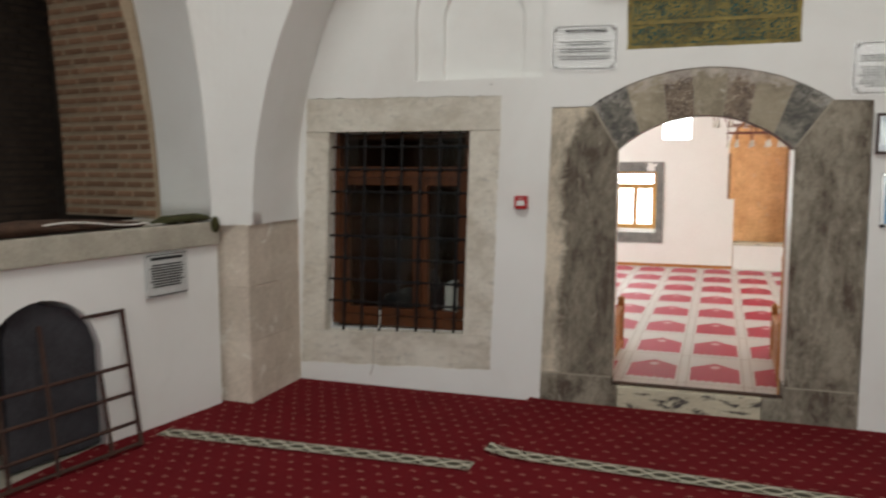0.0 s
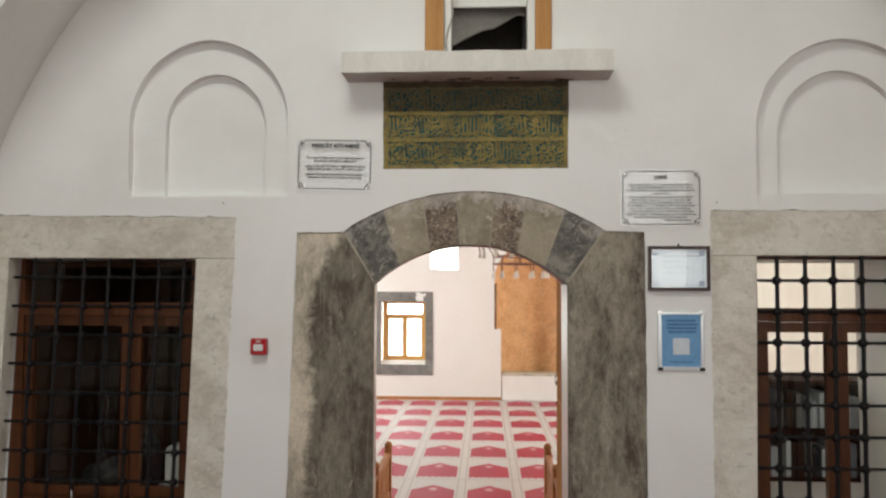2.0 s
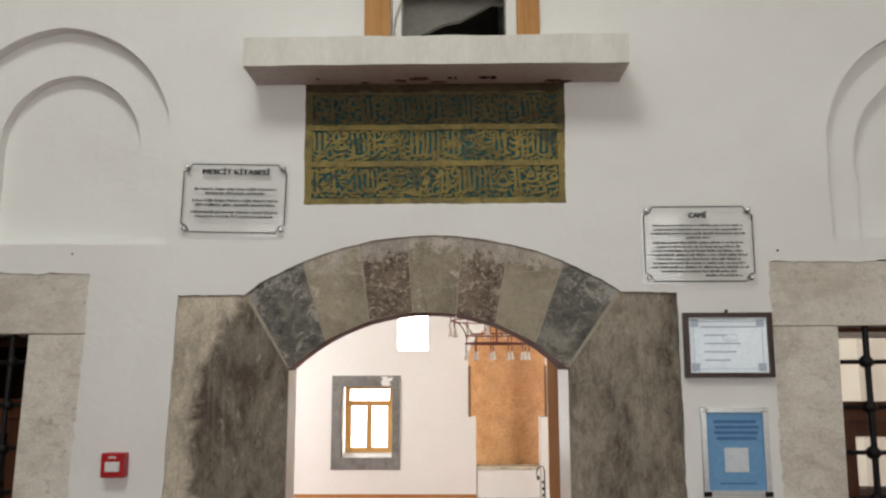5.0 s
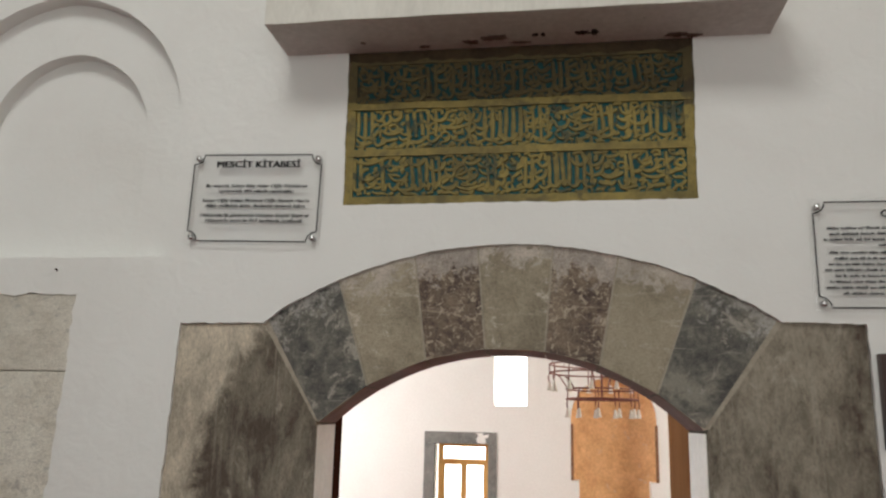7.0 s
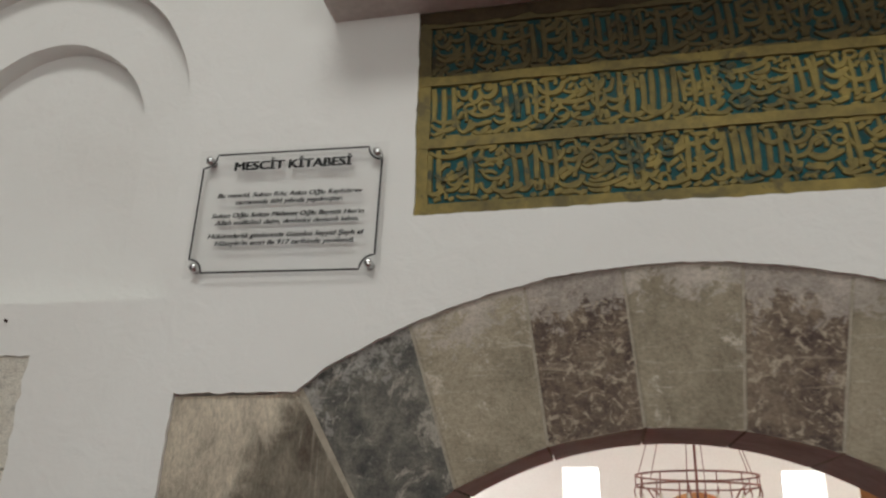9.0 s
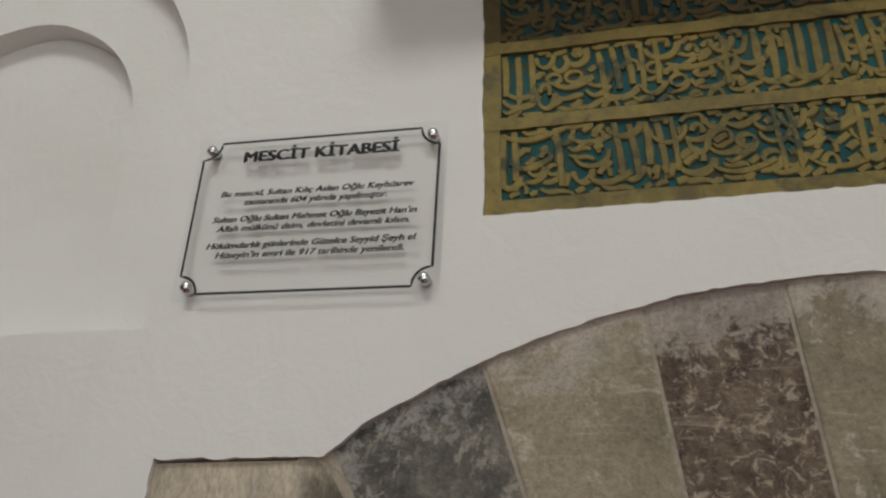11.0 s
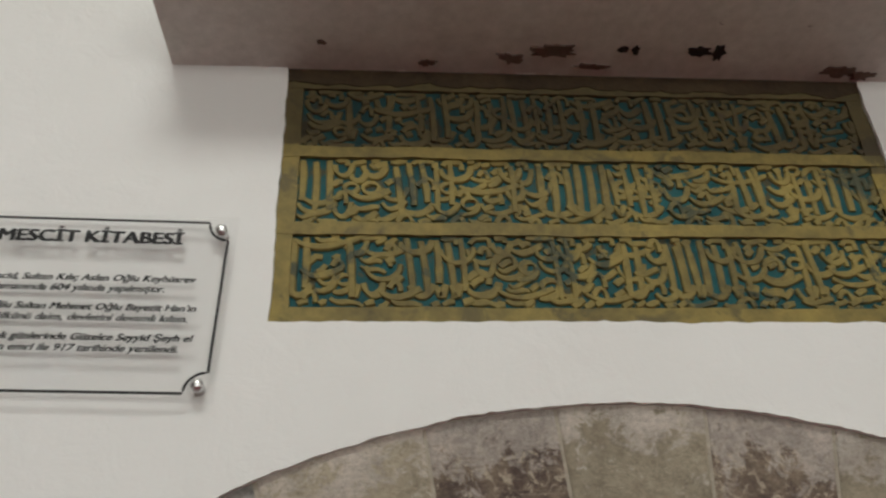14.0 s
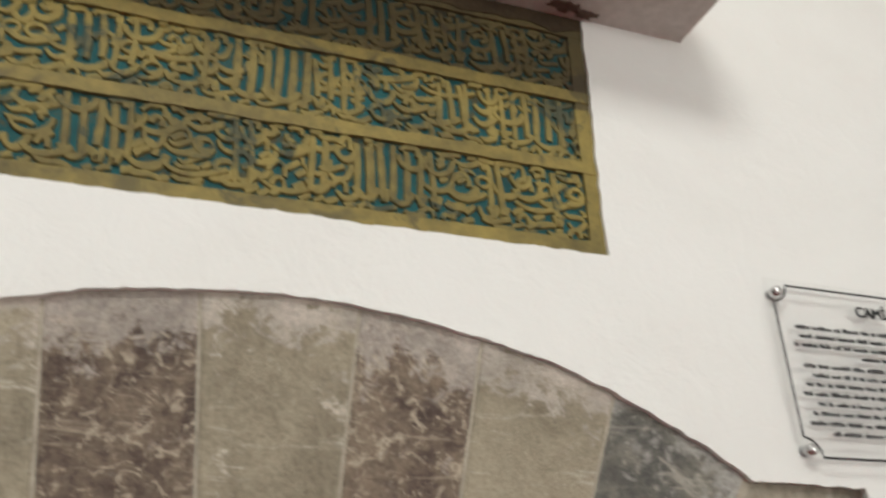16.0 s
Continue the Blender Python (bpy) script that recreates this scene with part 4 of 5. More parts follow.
bm = askew(box(-0.02, 7.0, -0.035, 0.60, 1.096, 1.252, 0.012))
tagged(finish("ledge", bm, LEDGE_STONE), "weathered stone ledge on the parapet", "ledge", kind="structure")
bm = askew(prism([(0.90, 0.0), (0.91, 0.60), (0.95, 0.72), (1.06, 0.83), (1.27, 0.895), (1.42, 0.86), (1.46, 0.72), (1.46, 0.0)], 0.05, 0.09, 0.012))
tagged(finish("slate_board", bm, SLATE), "dark grey round-topped board closing the arched hole", "board")
tagged(finish("back_of_hole", askew(box(0.7, 1.9, 0.40, 0.46, -0.05, 1.0)), GLOOM), "dark back of the arched hole", "wall", kind="structure")

# brick room beyond the side arch; its gloom is put into dark colours
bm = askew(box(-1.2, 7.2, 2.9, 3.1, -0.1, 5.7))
brick_room_wall = tagged(finish("brick_room_wall", bm, GLOOM), "brick wall of the side chamber with gloom in its colour", "wall", kind="structure")
random.seed(31)
bm = bmesh.new()
for row in range(44):
    z = 1.13 + 0.0655 * row
    a = -0.90 + 0.11 * (row % 2)
    while a < 3.0:
        wide, out = random.uniform(0.17, 0.21), random.uniform(0.006, 0.014)
        face = [bm.verts.new((a + u, 2.9 - d, z + h)) for d in (out, 0.0) for u, h in ((0, 0), (wide, 0), (wide, 0.042), (0, 0.042))]
        bm.faces.new(face[:4])
        for i in range(4):
            bm.faces.new((face[i], face[(i + 1) % 4], face[4 + (i + 1) % 4], face[4 + i]))
        a += wide + 0.014
tagged(finish("bricks", askew(bm), GLOOM_BRICK, brick_room_wall), "brick courses with the chamber's gloom in their colour", kind="stuff")
tagged(finish("brick_room_end", askew(box(6.9, 7.2, 0.47, 3.0, -0.1, 5.7)), GLOOM), "added dark end wall closing the side chamber", "wall", kind="structure")
tagged(finish("brick_room_floor", askew(box(-1.0, 7.2, 0.45, 3.0, 1.0, 1.1)), GLOOM), "dark floor of the side chamber", "floor", kind="structure")
tagged(finish("brick_room_ceiling", askew(box(-1.0, 7.2, 0.48, 3.0, 4.6, 4.7)), GLOOM), "dark ceiling of the side chamber", "ceiling", kind="structure")

tagged(finish("brick_room_end_far", askew(box(-1.25, -0.92, 0.46, 3.0, -0.1, 5.7)), GLOOM), "added dark end wall closing the side chamber", "wall", kind="structure")
brick_pier = empty_thing("brick_pier", SIDE @ Vector((0.0, 0.9, 1.25)), "worn red-brown brick pier with wide mortar joints", "brick pier", kind="structure")


def brick_s(z):
    h = max(0.0, z - 1.25)
    return 0.045 + 0.118 * h * h


def brick_end(z):
    return 1.45 - 1.0 * (brick_s(z) - 0.045)


bm = bmesh.new()
rings = []
for k in range(34):
    z = 1.255 + 0.0655 * k
    rings.append([bm.verts.new(p) for p in ((-0.6, 0.485, z), (brick_s(z) - 0.003, 0.485, z), (brick_s(z) - 0.003, brick_end(z) - 0.002, z), (-0.6, brick_end(z) - 0.002, z))])
for a, b in zip(rings, rings[1:]):
    for i in range(4):
        bm.faces.new((a[i], a[(i + 1) % 4], b[(i + 1) % 4], b[i]))
bm.faces.new(rings[0][::-1])
bm.faces.new(rings[-1])
part("mortar", askew(bm), BRICK_MORTAR, brick_pier)
random.seed(3)
meshes = []
for length in (0.21, 0.20, 0.10, 0.16):
    b = bmesh.new()
    add_box(b, -0.06, 0.0, 0.0, length, -0.0195, 0.0195, 0.006)
    bmesh.ops.recalc_face_normals(b, faces=b.faces)
    me = bpy.data.meshes.new("brick")
    b.to_mesh(me)
    b.free()
    me.materials.append(BRICK)
    meshes.append((length, me))
inv = Matrix.Translation(-Vector(brick_pier.location))
row = 0
z = 1.29
while z < 3.3:
    o = 0.487
    first = True
    while o < brick_end(z) - 0.05:
        length, me = meshes[random.randrange(4)] if not first else meshes[2 if row % 2 else 0]
        fit_y = 1.0
        if o + length > brick_end(z) - 0.06:      # the last of the course closes it
            fit_y = (brick_end(z) - o - 0.004) / length
        first = False
        ob = new("brick", me)
        ob.parent = brick_pier
        ob.matrix_parent_inverse = inv
        ob.matrix_basis = SIDE @ pose(brick_s(z) + random.uniform(0.0, 0.004), o + 0.004, z, 0, math.degrees(math.atan(0.236 * max(0.0, z - 1.25))) + random.uniform(-1, 1), 0) @ Matrix.Diagonal((1, fit_y, 1, 1))
        o += length * fit_y + random.uniform(0.010, 0.022)
    z += 0.0655
    row += 1

# textiles and cable on the ledge
def roll_of_cloth(s0, s1, o, radius, flat, material, label, seed):
    k = 24
    bm = bmesh.new()
    rings = []
    for i in range(k + 1):
        t = i / k
        s = s0 + (s1 - s0) * t
        taper = min(1.0, 0.35 + 3.0 * min(t, 1 - t) + 0.1 * noise.noise(Vector((seed, t * 4, 0))))
        ring = []
        for j in range(14):
            a = 2 * math.pi * j / 14
            wob = 1 + 0.22 * noise.noise(Vector((s * 9 + seed, math.cos(a) * 1.5, math.sin(a) * 1.5)))
            z = 1.254 + radius * flat * taper + radius * flat * taper * wob * math.sin(a)
            ring.append(bm.verts.new((s, o + radius * taper * wob * math.cos(a) + 0.02 * noise.noise(Vector((s * 3, seed, 1))), max(1.2525, z))))
        rings.append(ring)
    for a, b in zip(rings, rings[1:]):
        for j in range(14):
            bm.faces.new((a[j], a[(j + 1) % 14], b[(j + 1) % 14], b[j]))
    bm.faces.new(rings[0][::-1])
    bm.faces.new(rings[-1])
    return tagged(finish("rolled_rug", askew(bm), material, smooth=True), label, "rug")


roll_of_cloth(-0.01, 0.50, 0.03, 0.065, 0.42, GREEN_RUG, "moss green folded rug lying on the stone ledge", 2.0)
roll_of_cloth(0.56, 3.2, 0.05, 0.10, 0.40, BROWN_RUG, "brown and dark red folded rug lying on the stone ledge", 7.0)
bm = bmesh.new()
pts = []
for k in range(60):
    s = 0.02 + 3.0 * k / 59
    lift = 0.012 if s < 0.55 else 0.066
    pts.append(SIDE @ Vector((s, -0.025 + 0.02 * math.sin(s * 5), 1.256 + lift * (0.6 + 0.3 * math.sin(s * 7)))))
tagged(finish("cable", tube(pts, 0.006, 6), CABLE, smooth=True), "thin white cable lying along the ledge", "cable")
# cloth hanging over the ledge end
bm = bmesh.new()
add_ball(bm, (0.03, -0.045, 1.235), 0.055, (0.6, 0.45, 1.0), 10)
tagged(finish("cloth_end", askew(bm), GREEN_RUG, smooth=True), "green cloth end hanging over the ledge", "cloth")

# iron grille leaning on the parapet
grille = empty_thing("loose_grille", (-3.2, 3.4, 0.014), "rusty iron window grille leaning against the parapet", "iron grille")


def lean_point(a, h):
    """a metres along the grille, h metres up it; it stands off the wall at the foot and touches it above."""
    foot = SIDE @ Vector((0.84 + a, -0.22, 0.016))
    top = SIDE @ Vector((0.77 + a, -0.012, 0.775))
    return foot.lerp(top, h / 0.80)


for h in (0.012, 0.14, 0.31, 0.475, 0.80):
    part("bar", tube([lean_point(-0.01, h), lean_point(1.05 if h < 0.5 else 0.26, h)], 0.011, 6), RUST_IRON, grille)
for a, top in ((0.0, 0.80), (0.20, 0.475), (0.53, 0.80), (0.80, 0.475), (1.04, 0.80)):
    part("bar", tube([lean_point(a, 0.0), lean_point(a, top)], 0.012 if a else 0.015, 6), RUST_IRON, grille)

# small notice on the parapet
notice = empty_thing("parapet_notice", SIDE @ Vector((0.42, 0, 0.81)), "grey-white notice plate with dark lines of writing", "plaque")
part("plate", askew(box(0.262, 0.590, -0.022, -0.014, 0.815, 1.085, 0.002)), PLATE_WHITE, notice)
bm = bmesh.new()
add_box(bm, 0.30, 0.555, -0.0245, -0.0225, 1.043, 1.062)
for k in range(9):
    a = random.uniform(0, 0.03)
    add_box(bm, 0.295 + a, 0.56 - a, -0.0245, -0.0225, 1.008 - 0.0165 * k, 1.017 - 0.0165 * k)
add_box(bm, 0.268, 0.584, -0.0245, -0.0225, 0.822, 0.828)
add_box(bm, 0.268, 0.584, -0.0245, -0.0225, 1.073, 1.078)
part("lettering", askew(bm), INK, notice)
for s in (0.275, 0.577):
    for zz in (0.83, 1.07):
        part("stud", askew(box(s - 0.007, s + 0.007, -0.027, 0.0, zz - 0.007, zz + 0.007, 0.003)), CHROME, notice)


# ---- inscription panel ----
inscription = empty_thing("inscription_panel", (-0.05, W, 2.357), "carved gilded calligraphy panel in three bands on teal ground", "inscription")
IX0, IX1, IZ0, IZ1 = -0.557, 0.464, 2.356, 2.842
IY = W + 0.013      # face of the sunk ground
part("ground", box(IX0 - 0.02, IX1 + 0.03, IY, W + 0.054, IZ0 - 0.02, 2.666), TEAL, inscription)
part("ground", box(IX0 - 0.02, IX1 + 0.03, IY, W + 0.054, 2.6662, 2.846), SOOT_SHADE_TEAL, inscription, "teal ground browned by soot and painted shade")
BANDS = ((2.679, 2.801), (2.530, 2.655), (2.383, 2.508))


def add_bar(bm, x0, x1, z0, z1, proud=0.0125):
    ring = ragged([(x0, z0), (x0, z1), (x1, z1), (x1, z0)], 0.012, 0.0036, 6.0 + 3.0 * x0 + 5.0 * z0)
    add_prism(bm, ring, IY - proud, IY + 0.004, 0.0015)


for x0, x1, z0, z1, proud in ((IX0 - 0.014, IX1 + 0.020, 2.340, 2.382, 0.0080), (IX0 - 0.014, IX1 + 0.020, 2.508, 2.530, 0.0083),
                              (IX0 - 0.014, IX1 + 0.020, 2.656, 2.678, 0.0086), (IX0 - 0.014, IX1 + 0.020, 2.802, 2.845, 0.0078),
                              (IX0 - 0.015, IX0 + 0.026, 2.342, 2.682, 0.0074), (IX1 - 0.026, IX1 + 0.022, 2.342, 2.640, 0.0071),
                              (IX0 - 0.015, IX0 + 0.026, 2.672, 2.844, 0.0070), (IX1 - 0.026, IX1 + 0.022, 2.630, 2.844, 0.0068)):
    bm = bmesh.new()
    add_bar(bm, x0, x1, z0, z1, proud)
    part("moulding", bm, SOOT_SHADE_GOLD if z1 > 2.80 else GOLD, inscription)


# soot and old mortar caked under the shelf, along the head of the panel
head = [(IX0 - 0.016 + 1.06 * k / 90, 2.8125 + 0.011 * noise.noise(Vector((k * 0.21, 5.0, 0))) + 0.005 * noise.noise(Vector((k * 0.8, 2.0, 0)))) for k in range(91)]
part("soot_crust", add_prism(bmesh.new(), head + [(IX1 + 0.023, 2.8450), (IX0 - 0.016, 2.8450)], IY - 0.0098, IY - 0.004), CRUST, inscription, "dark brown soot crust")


def add_stroke(bm, pts, width):
    """A raised pen stroke with sloping flanks, each cut to a depth of its own."""
    proud = random.uniform(0.0042, 0.0072)
    k = len(pts)
    rows = []
    for i, (x, z) in enumerate(pts):
        a, b = pts[max(0, i - 1)], pts[min(k - 1, i + 1)]
        dx, dz = b[0] - a[0], b[1] - a[1]
        d = math.hypot(dx, dz) or 1.0
        nx, nz = -dz / d, dx / d
        nib = abs(math.sin(math.atan2(dz, dx) - 2.3))     # broad pen held aslant
        w = width * (0.50 + 0.42 * nib + 0.16 * math.sin(math.pi * (i + 0.4) / k) + 0.24 * noise.noise(Vector((x * 60, 0.0, z * 60))))
        row = [(x + nx * w * a, IY + 0.001 - proud * d, z + nz * w * a) for a, d in ((0.60, 0.0), (0.50, 0.80), (0.34, 1.0), (-0.34, 1.0), (-0.50, 0.80), (-0.60, 0.0))]
        rows.append([bm.verts.new(p) for p in row])
    for r0, r1 in zip(rows, rows[1:]):
        for j in range(5):
            bm.faces.new((r0[j], r0[j + 1], r1[j + 1], r1[j]))
    bm.faces.new(rows[0][::-1])
    bm.faces.new(rows[-1])


def bezier(p, k=9):
    out = []
    for i in range(k + 1):
        t = i / k
        out.append(tuple((1 - t) ** 3 * p[0][c] + 3 * t * (1 - t) ** 2 * p[1][c] + 3 * t * t * (1 - t) * p[2][c] + t ** 3 * p[3][c] for c in (0, 1)))
    return out


random.seed(11)


def fill_band(z0, z1, shafts):
    """Tall shafts first, then bowls, waves, hooks and loops packed between them with narrow gaps; no legible words."""
    bm = bmesh.new()
    h = z1 - z0
    xa, xb = IX0 + 0.027, IX1 - 0.027
    cell = 0.0025
    nx, nz = int((xb - xa) / cell) + 2, int(h / cell) + 2
    taken = np.zeros((nx, nz), dtype=bool)

    def cells(pts, reach):
        out = set()
        k = int(reach / cell)
        for (ax, az), (bx, bz) in zip(pts, pts[1:]):
            steps = max(1, int(math.hypot(bx - ax, bz - az) / cell))
            for q in range(steps + 1):
                ci, cj = int((ax + (bx - ax) * q / steps - xa) / cell), int((az + (bz - az) * q / steps - z0) / cell)
                for di in range(-k, k + 1):
                    for dj in range(-k, k + 1):
                        if di * di + dj * dj <= k * k + 1 and 0 <= ci + di < nx and 0 <= cj + dj < nz:
                            out.add((ci + di, cj + dj))
        return out

    def place(pts, wide, limit):
        pts = [(min(max(x, xa + 0.002), xb - 0.002), min(max(z, z0 + 0.003), z1 - 0.003)) for x, z in pts]
        near = cells(pts, wide * 0.42 + 0.0022)
        if not near or sum(taken[c] for c in near) > limit * len(near):
            return False
        add_stroke(bm, pts, wide)
        for c in cells(pts, wide * 0.44):
            taken[c] = True
        return True

    for level, share in ((0.0, 0.46), (0.30, 0.06), (0.56, 0.0)):
        x = xa + random.uniform(0.0, 0.02)
        while x < xb - 0.012:
            kind_of = random.random()
            wide = random.uniform(0.0092, 0.0125)
            if kind_of < share:                     # tall shafts joined at the foot
                gap, lean = random.uniform(0.0195, 0.0235), random.uniform(-0.006, 0.004)
                count = max(1, min(random.choice(shafts), int((xb - x) / gap)))
                for j in range(count):
                    zb = z0 + h * random.uniform(0.10, 0.35)
                    xs = x + j * gap
                    place(bezier([(xs, zb), (xs + 0.001, zb + h * 0.2), (xs + lean, z1 - h * 0.25), (xs + lean - 0.003, z1 - random.uniform(0.002, 0.016))], 6), wide, 0.75)
                xe = x + (count - 1) * gap
                place(bezier([(x - 0.006, z0 + h * 0.30), (x + 0.006, z0 + h * 0.10), (xe, z0 + h * 0.12), (xe + 0.010, z0 + h * 0.32)], 7), wide, 0.75)
                x = xe + random.uniform(0.016, 0.024)
            elif kind_of < 0.66:                    # bowl, sometimes with a hook over it
                w = min(random.uniform(0.026, 0.055), xb - x)
                zc, d = z0 + h * (level + random.uniform(0.22, 0.36)), h * random.uniform(0.16, 0.28)
                place(bezier([(x, zc), (x + 0.002, zc - d), (x + w, zc - d), (x + w, zc + 0.004)], 9), wide, 0.5)
                if random.random() < 0.6:
                    place(bezier([(x + 0.004, zc + h * 0.06), (x + w * 0.3, zc + h * 0.22), (x + w * 0.8, zc + h * 0.22), (x + w * 0.7, zc)], 8), wide * 0.9, 0.5)
                x += w * random.uniform(0.75, 1.0)
            elif kind_of < 0.76:                    # small loop with a tail
                r = random.uniform(0.010, 0.0135)
                zc = z0 + h * (level + random.uniform(0.2, 0.4))
                place([(x + r + r * math.cos(a * 0.63), zc + 0.85 * r * math.sin(a * 0.63)) for a in range(11)], wide * 0.85, 0.5)
                place(bezier([(x + 2 * r, zc), (x + 2 * r + 0.004, zc - h * 0.1), (x + r, zc - h * 0.2), (x - 0.006, zc - h * 0.16)], 7), wide * 0.9, 0.6)
                x += 2 * r + random.uniform(0.002, 0.008)
            else:                                   # long sweep
                w = min(random.uniform(0.035, 0.10), xb - x)
                zc = z0 + h * (level + random.uniform(0.08, 0.38))
                place(bezier([(x, zc + h * 0.12), (x + w * 0.3, zc - h * 0.04), (x + w * 0.6, zc + h * 0.02), (x + w, zc + h * 0.15)], 9), wide, 0.5)
                x += w * 0.8
    for attempt in range(4200):
        px, pz = random.uniform(xa, xb), random.uniform(z0, z1)
        kind_of = random.random()
        wide = random.uniform(0.0085, 0.0110)
        if kind_of < 0.35:
            w = random.uniform(0.022, 0.05)
            pts = bezier([(px, pz + 0.006), (px + w * 0.3, pz - 0.008), (px + w * 0.6, pz + 0.008), (px + w, pz + random.uniform(-0.008, 0.014))], 8)
        elif kind_of < 0.65:
            w = random.uniform(0.016, 0.03)
            pts = bezier([(px, pz), (px + w * 0.2, pz + w * 0.9), (px + w, pz + w * 0.8), (px + w * 0.9, pz - w * 0.3)], 8)
        else:
            w = random.uniform(0.010, 0.022)
            pts = [(px, pz), (px + w * 0.5, pz + w * random.uniform(0.1, 0.5)), (px + w, pz + w * random.uniform(0.3, 0.9))]
        place(pts, wide, 0.36)
    return bm


random.seed(17)
for (z0, z1), shafts, paint in zip(BANDS, ((1, 1, 2, 3), (1, 2, 3, 3), (1, 1, 2, 2)), (SOOT_SHADE_GOLD, WORN_GOLD, WORN_GOLD)):
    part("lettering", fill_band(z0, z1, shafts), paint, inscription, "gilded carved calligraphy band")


# ---- acrylic plaques ----
def plaque(x0, x1, z0, z1, label):
    root = empty_thing("plaque", ((x0 + x1) / 2, W - 0.02, z0), label, "plaque")
    y0, y1 = W - 0.018, W - 0.014
    plate = part("plate", box(x0 - 0.012, x1 + 0.012, y0, y1, z0 - 0.012, z1 + 0.012, 0.001), ACRYLIC, root, "clear acrylic sheet")
    c = 0.030
    ring = []
    # notched rim: the corners are scooped round the studs
    corners = [(x0, z1, -90, 0), (x1, z1, 180, 270), (x1, z0, 90, 180), (x0, z0, 0, 90)]
    for cx, cz, a, b in corners:
        ring += arc(cx, cz, c, a, b, 8)
    line = [Vector((x, y0 - 0.0012, z)) for x, z in ring]
    bm = bmesh.new()
    k = len(line)
    inner, outer = [], []
    for i in range(k):
        d = (line[(i + 1) % k] - line[(i - 1) % k]).normalized()
        nrm = Vector((-d.z, 0, d.x))
        inner.append(bm.verts.new(line[i] + nrm * 0.0021))
        outer.append(bm.verts.new(line[i] - nrm * 0.0021))
    for i in range(k):
        bm.faces.new((inner[i], inner[(i + 1) % k], outer[(i + 1) % k], outer[i]))
    part("rim_line", bm, INK, root, "thin black printed border")
    for x in (x0 + 0.012, x1 - 0.012):
        for z in (z0 + 0.012, z1 - 0.012):
            b = bmesh.new()
            add_tube(b, [(x, W, z), (x, y0 - 0.004, z)], 0.0085, 14)
            add_ball(b, (x, y0 - 0.004, z), 0.0085, (1, 0.5, 1), 12)
            part("stud", b, CHROME, root, "", True)
    return root, y0 - 0.0015


left_plaque, py = plaque(-1.027, -0.625, 2.245, 2.514, "clear acrylic plaque with black Turkish lettering on chrome studs")
cx = -0.822
letters("MESCİT KİTABESİ", 0.262, 0.0275, (cx, 2.475), INK, left_plaque, swell=0.0018, y=py)
for text, width, z in (("Bu mescid, Sultan Kılıç Aslan Oğlu Keyhüsrev", 0.322, 2.4115), ("zamanında 604 yılında yapılmıştır.", 0.238, 2.3950),
                       ("Sultan Oğlu Sultan Mehmet Oğlu Bayezit Han'ın", 0.335, 2.3655), ("Allah mülkünü daim, devletini devamlı kılsın.", 0.316, 2.3490),
                       ("Hükümdarlık günlerinde Güzelce Seyyid Şeyh el", 0.340, 2.3195), ("Hüseyin'in emri ile 917 tarihinde yenilendi.", 0.304, 2.3030)):
    letters(text, width, 0.0145, (cx, z), INK, left_plaque, shear=0.25, swell=0.0008, y=py)

left_plaque.rotation_euler = (0, radians(1.3), 0)     # hung a little askew
left_plaque.location.x -= 0.003

right_plaque, py = plaque(0.756, 1.167, 2.047, 2.334, "clear acrylic plaque with dense black lettering on chrome studs")
letters("CAMİ", 0.066, 0.0270, (0.961, 2.292), INK, right_plaque, swell=0.0018, y=py)
random.seed(5)
LINES = [(0.345, 0), (0.335, 0), (0.365, 0), (0.095, 0), (0.345, 0), (0.315, 0), (0.35, 0), (0.37, 0), (0.32, 0), (0.35, 0), (0.37, 0), (0.29, 0), (0.14, 0.09)]
for k, (width, off) in enumerate(LINES):
    z = 2.258 - 0.0157 * k - (0.004 if k > 3 else 0)
    x, end = 0.961 + off - width / 2, 0.961 + off + width / 2
    b = bmesh.new()
    while x < end - 0.006:
        for stroke in range(random.randint(2, 8)):
            w = random.uniform(0.0030, 0.0052)
            if x + w < end:
                add_box(b, x, x + w, py - 0.0004, py + 0.0002, z, z + random.uniform(0.0045, 0.0082))
            x += w + 0.0011
        x += 0.0042
    part("writing_line", b, INK, right_plaque)

# framed certificate
cert = empty_thing("framed_certificate", (1.054, W, 1.689), "certificate in a dark brown wooden frame behind glass", "picture frame")
FX0, FX1, FZ0, FZ1 = 0.890, 1.218, 1.688, 1.928
f = 0.017
b = bmesh.new()
add_plate(b, [(FX0, FZ0), (FX0, FZ1), (FX1, FZ1), (FX1, FZ0)], [[(FX0 + f, FZ0 + f), (FX0 + f, FZ1 - f), (FX1 - f, FZ1 - f), (FX1 - f, FZ0 + f)]], W - 0.026, W + 0.0)
part("frame", b, BROWN_FRAME, cert)
paper = part("paper", box(FX0 + f, FX1 - f, W - 0.010, W - 0.002, FZ0 + f, FZ1 - f), PAPER, cert)
pane = part("pane", box(FX0 + f - 0.002, FX1 - f + 0.002, W - 0.018, W - 0.015, FZ0 + f - 0.002, FZ1 - f + 0.002), GLASS, cert)
pane.visible_shadow = False
b = bmesh.new()
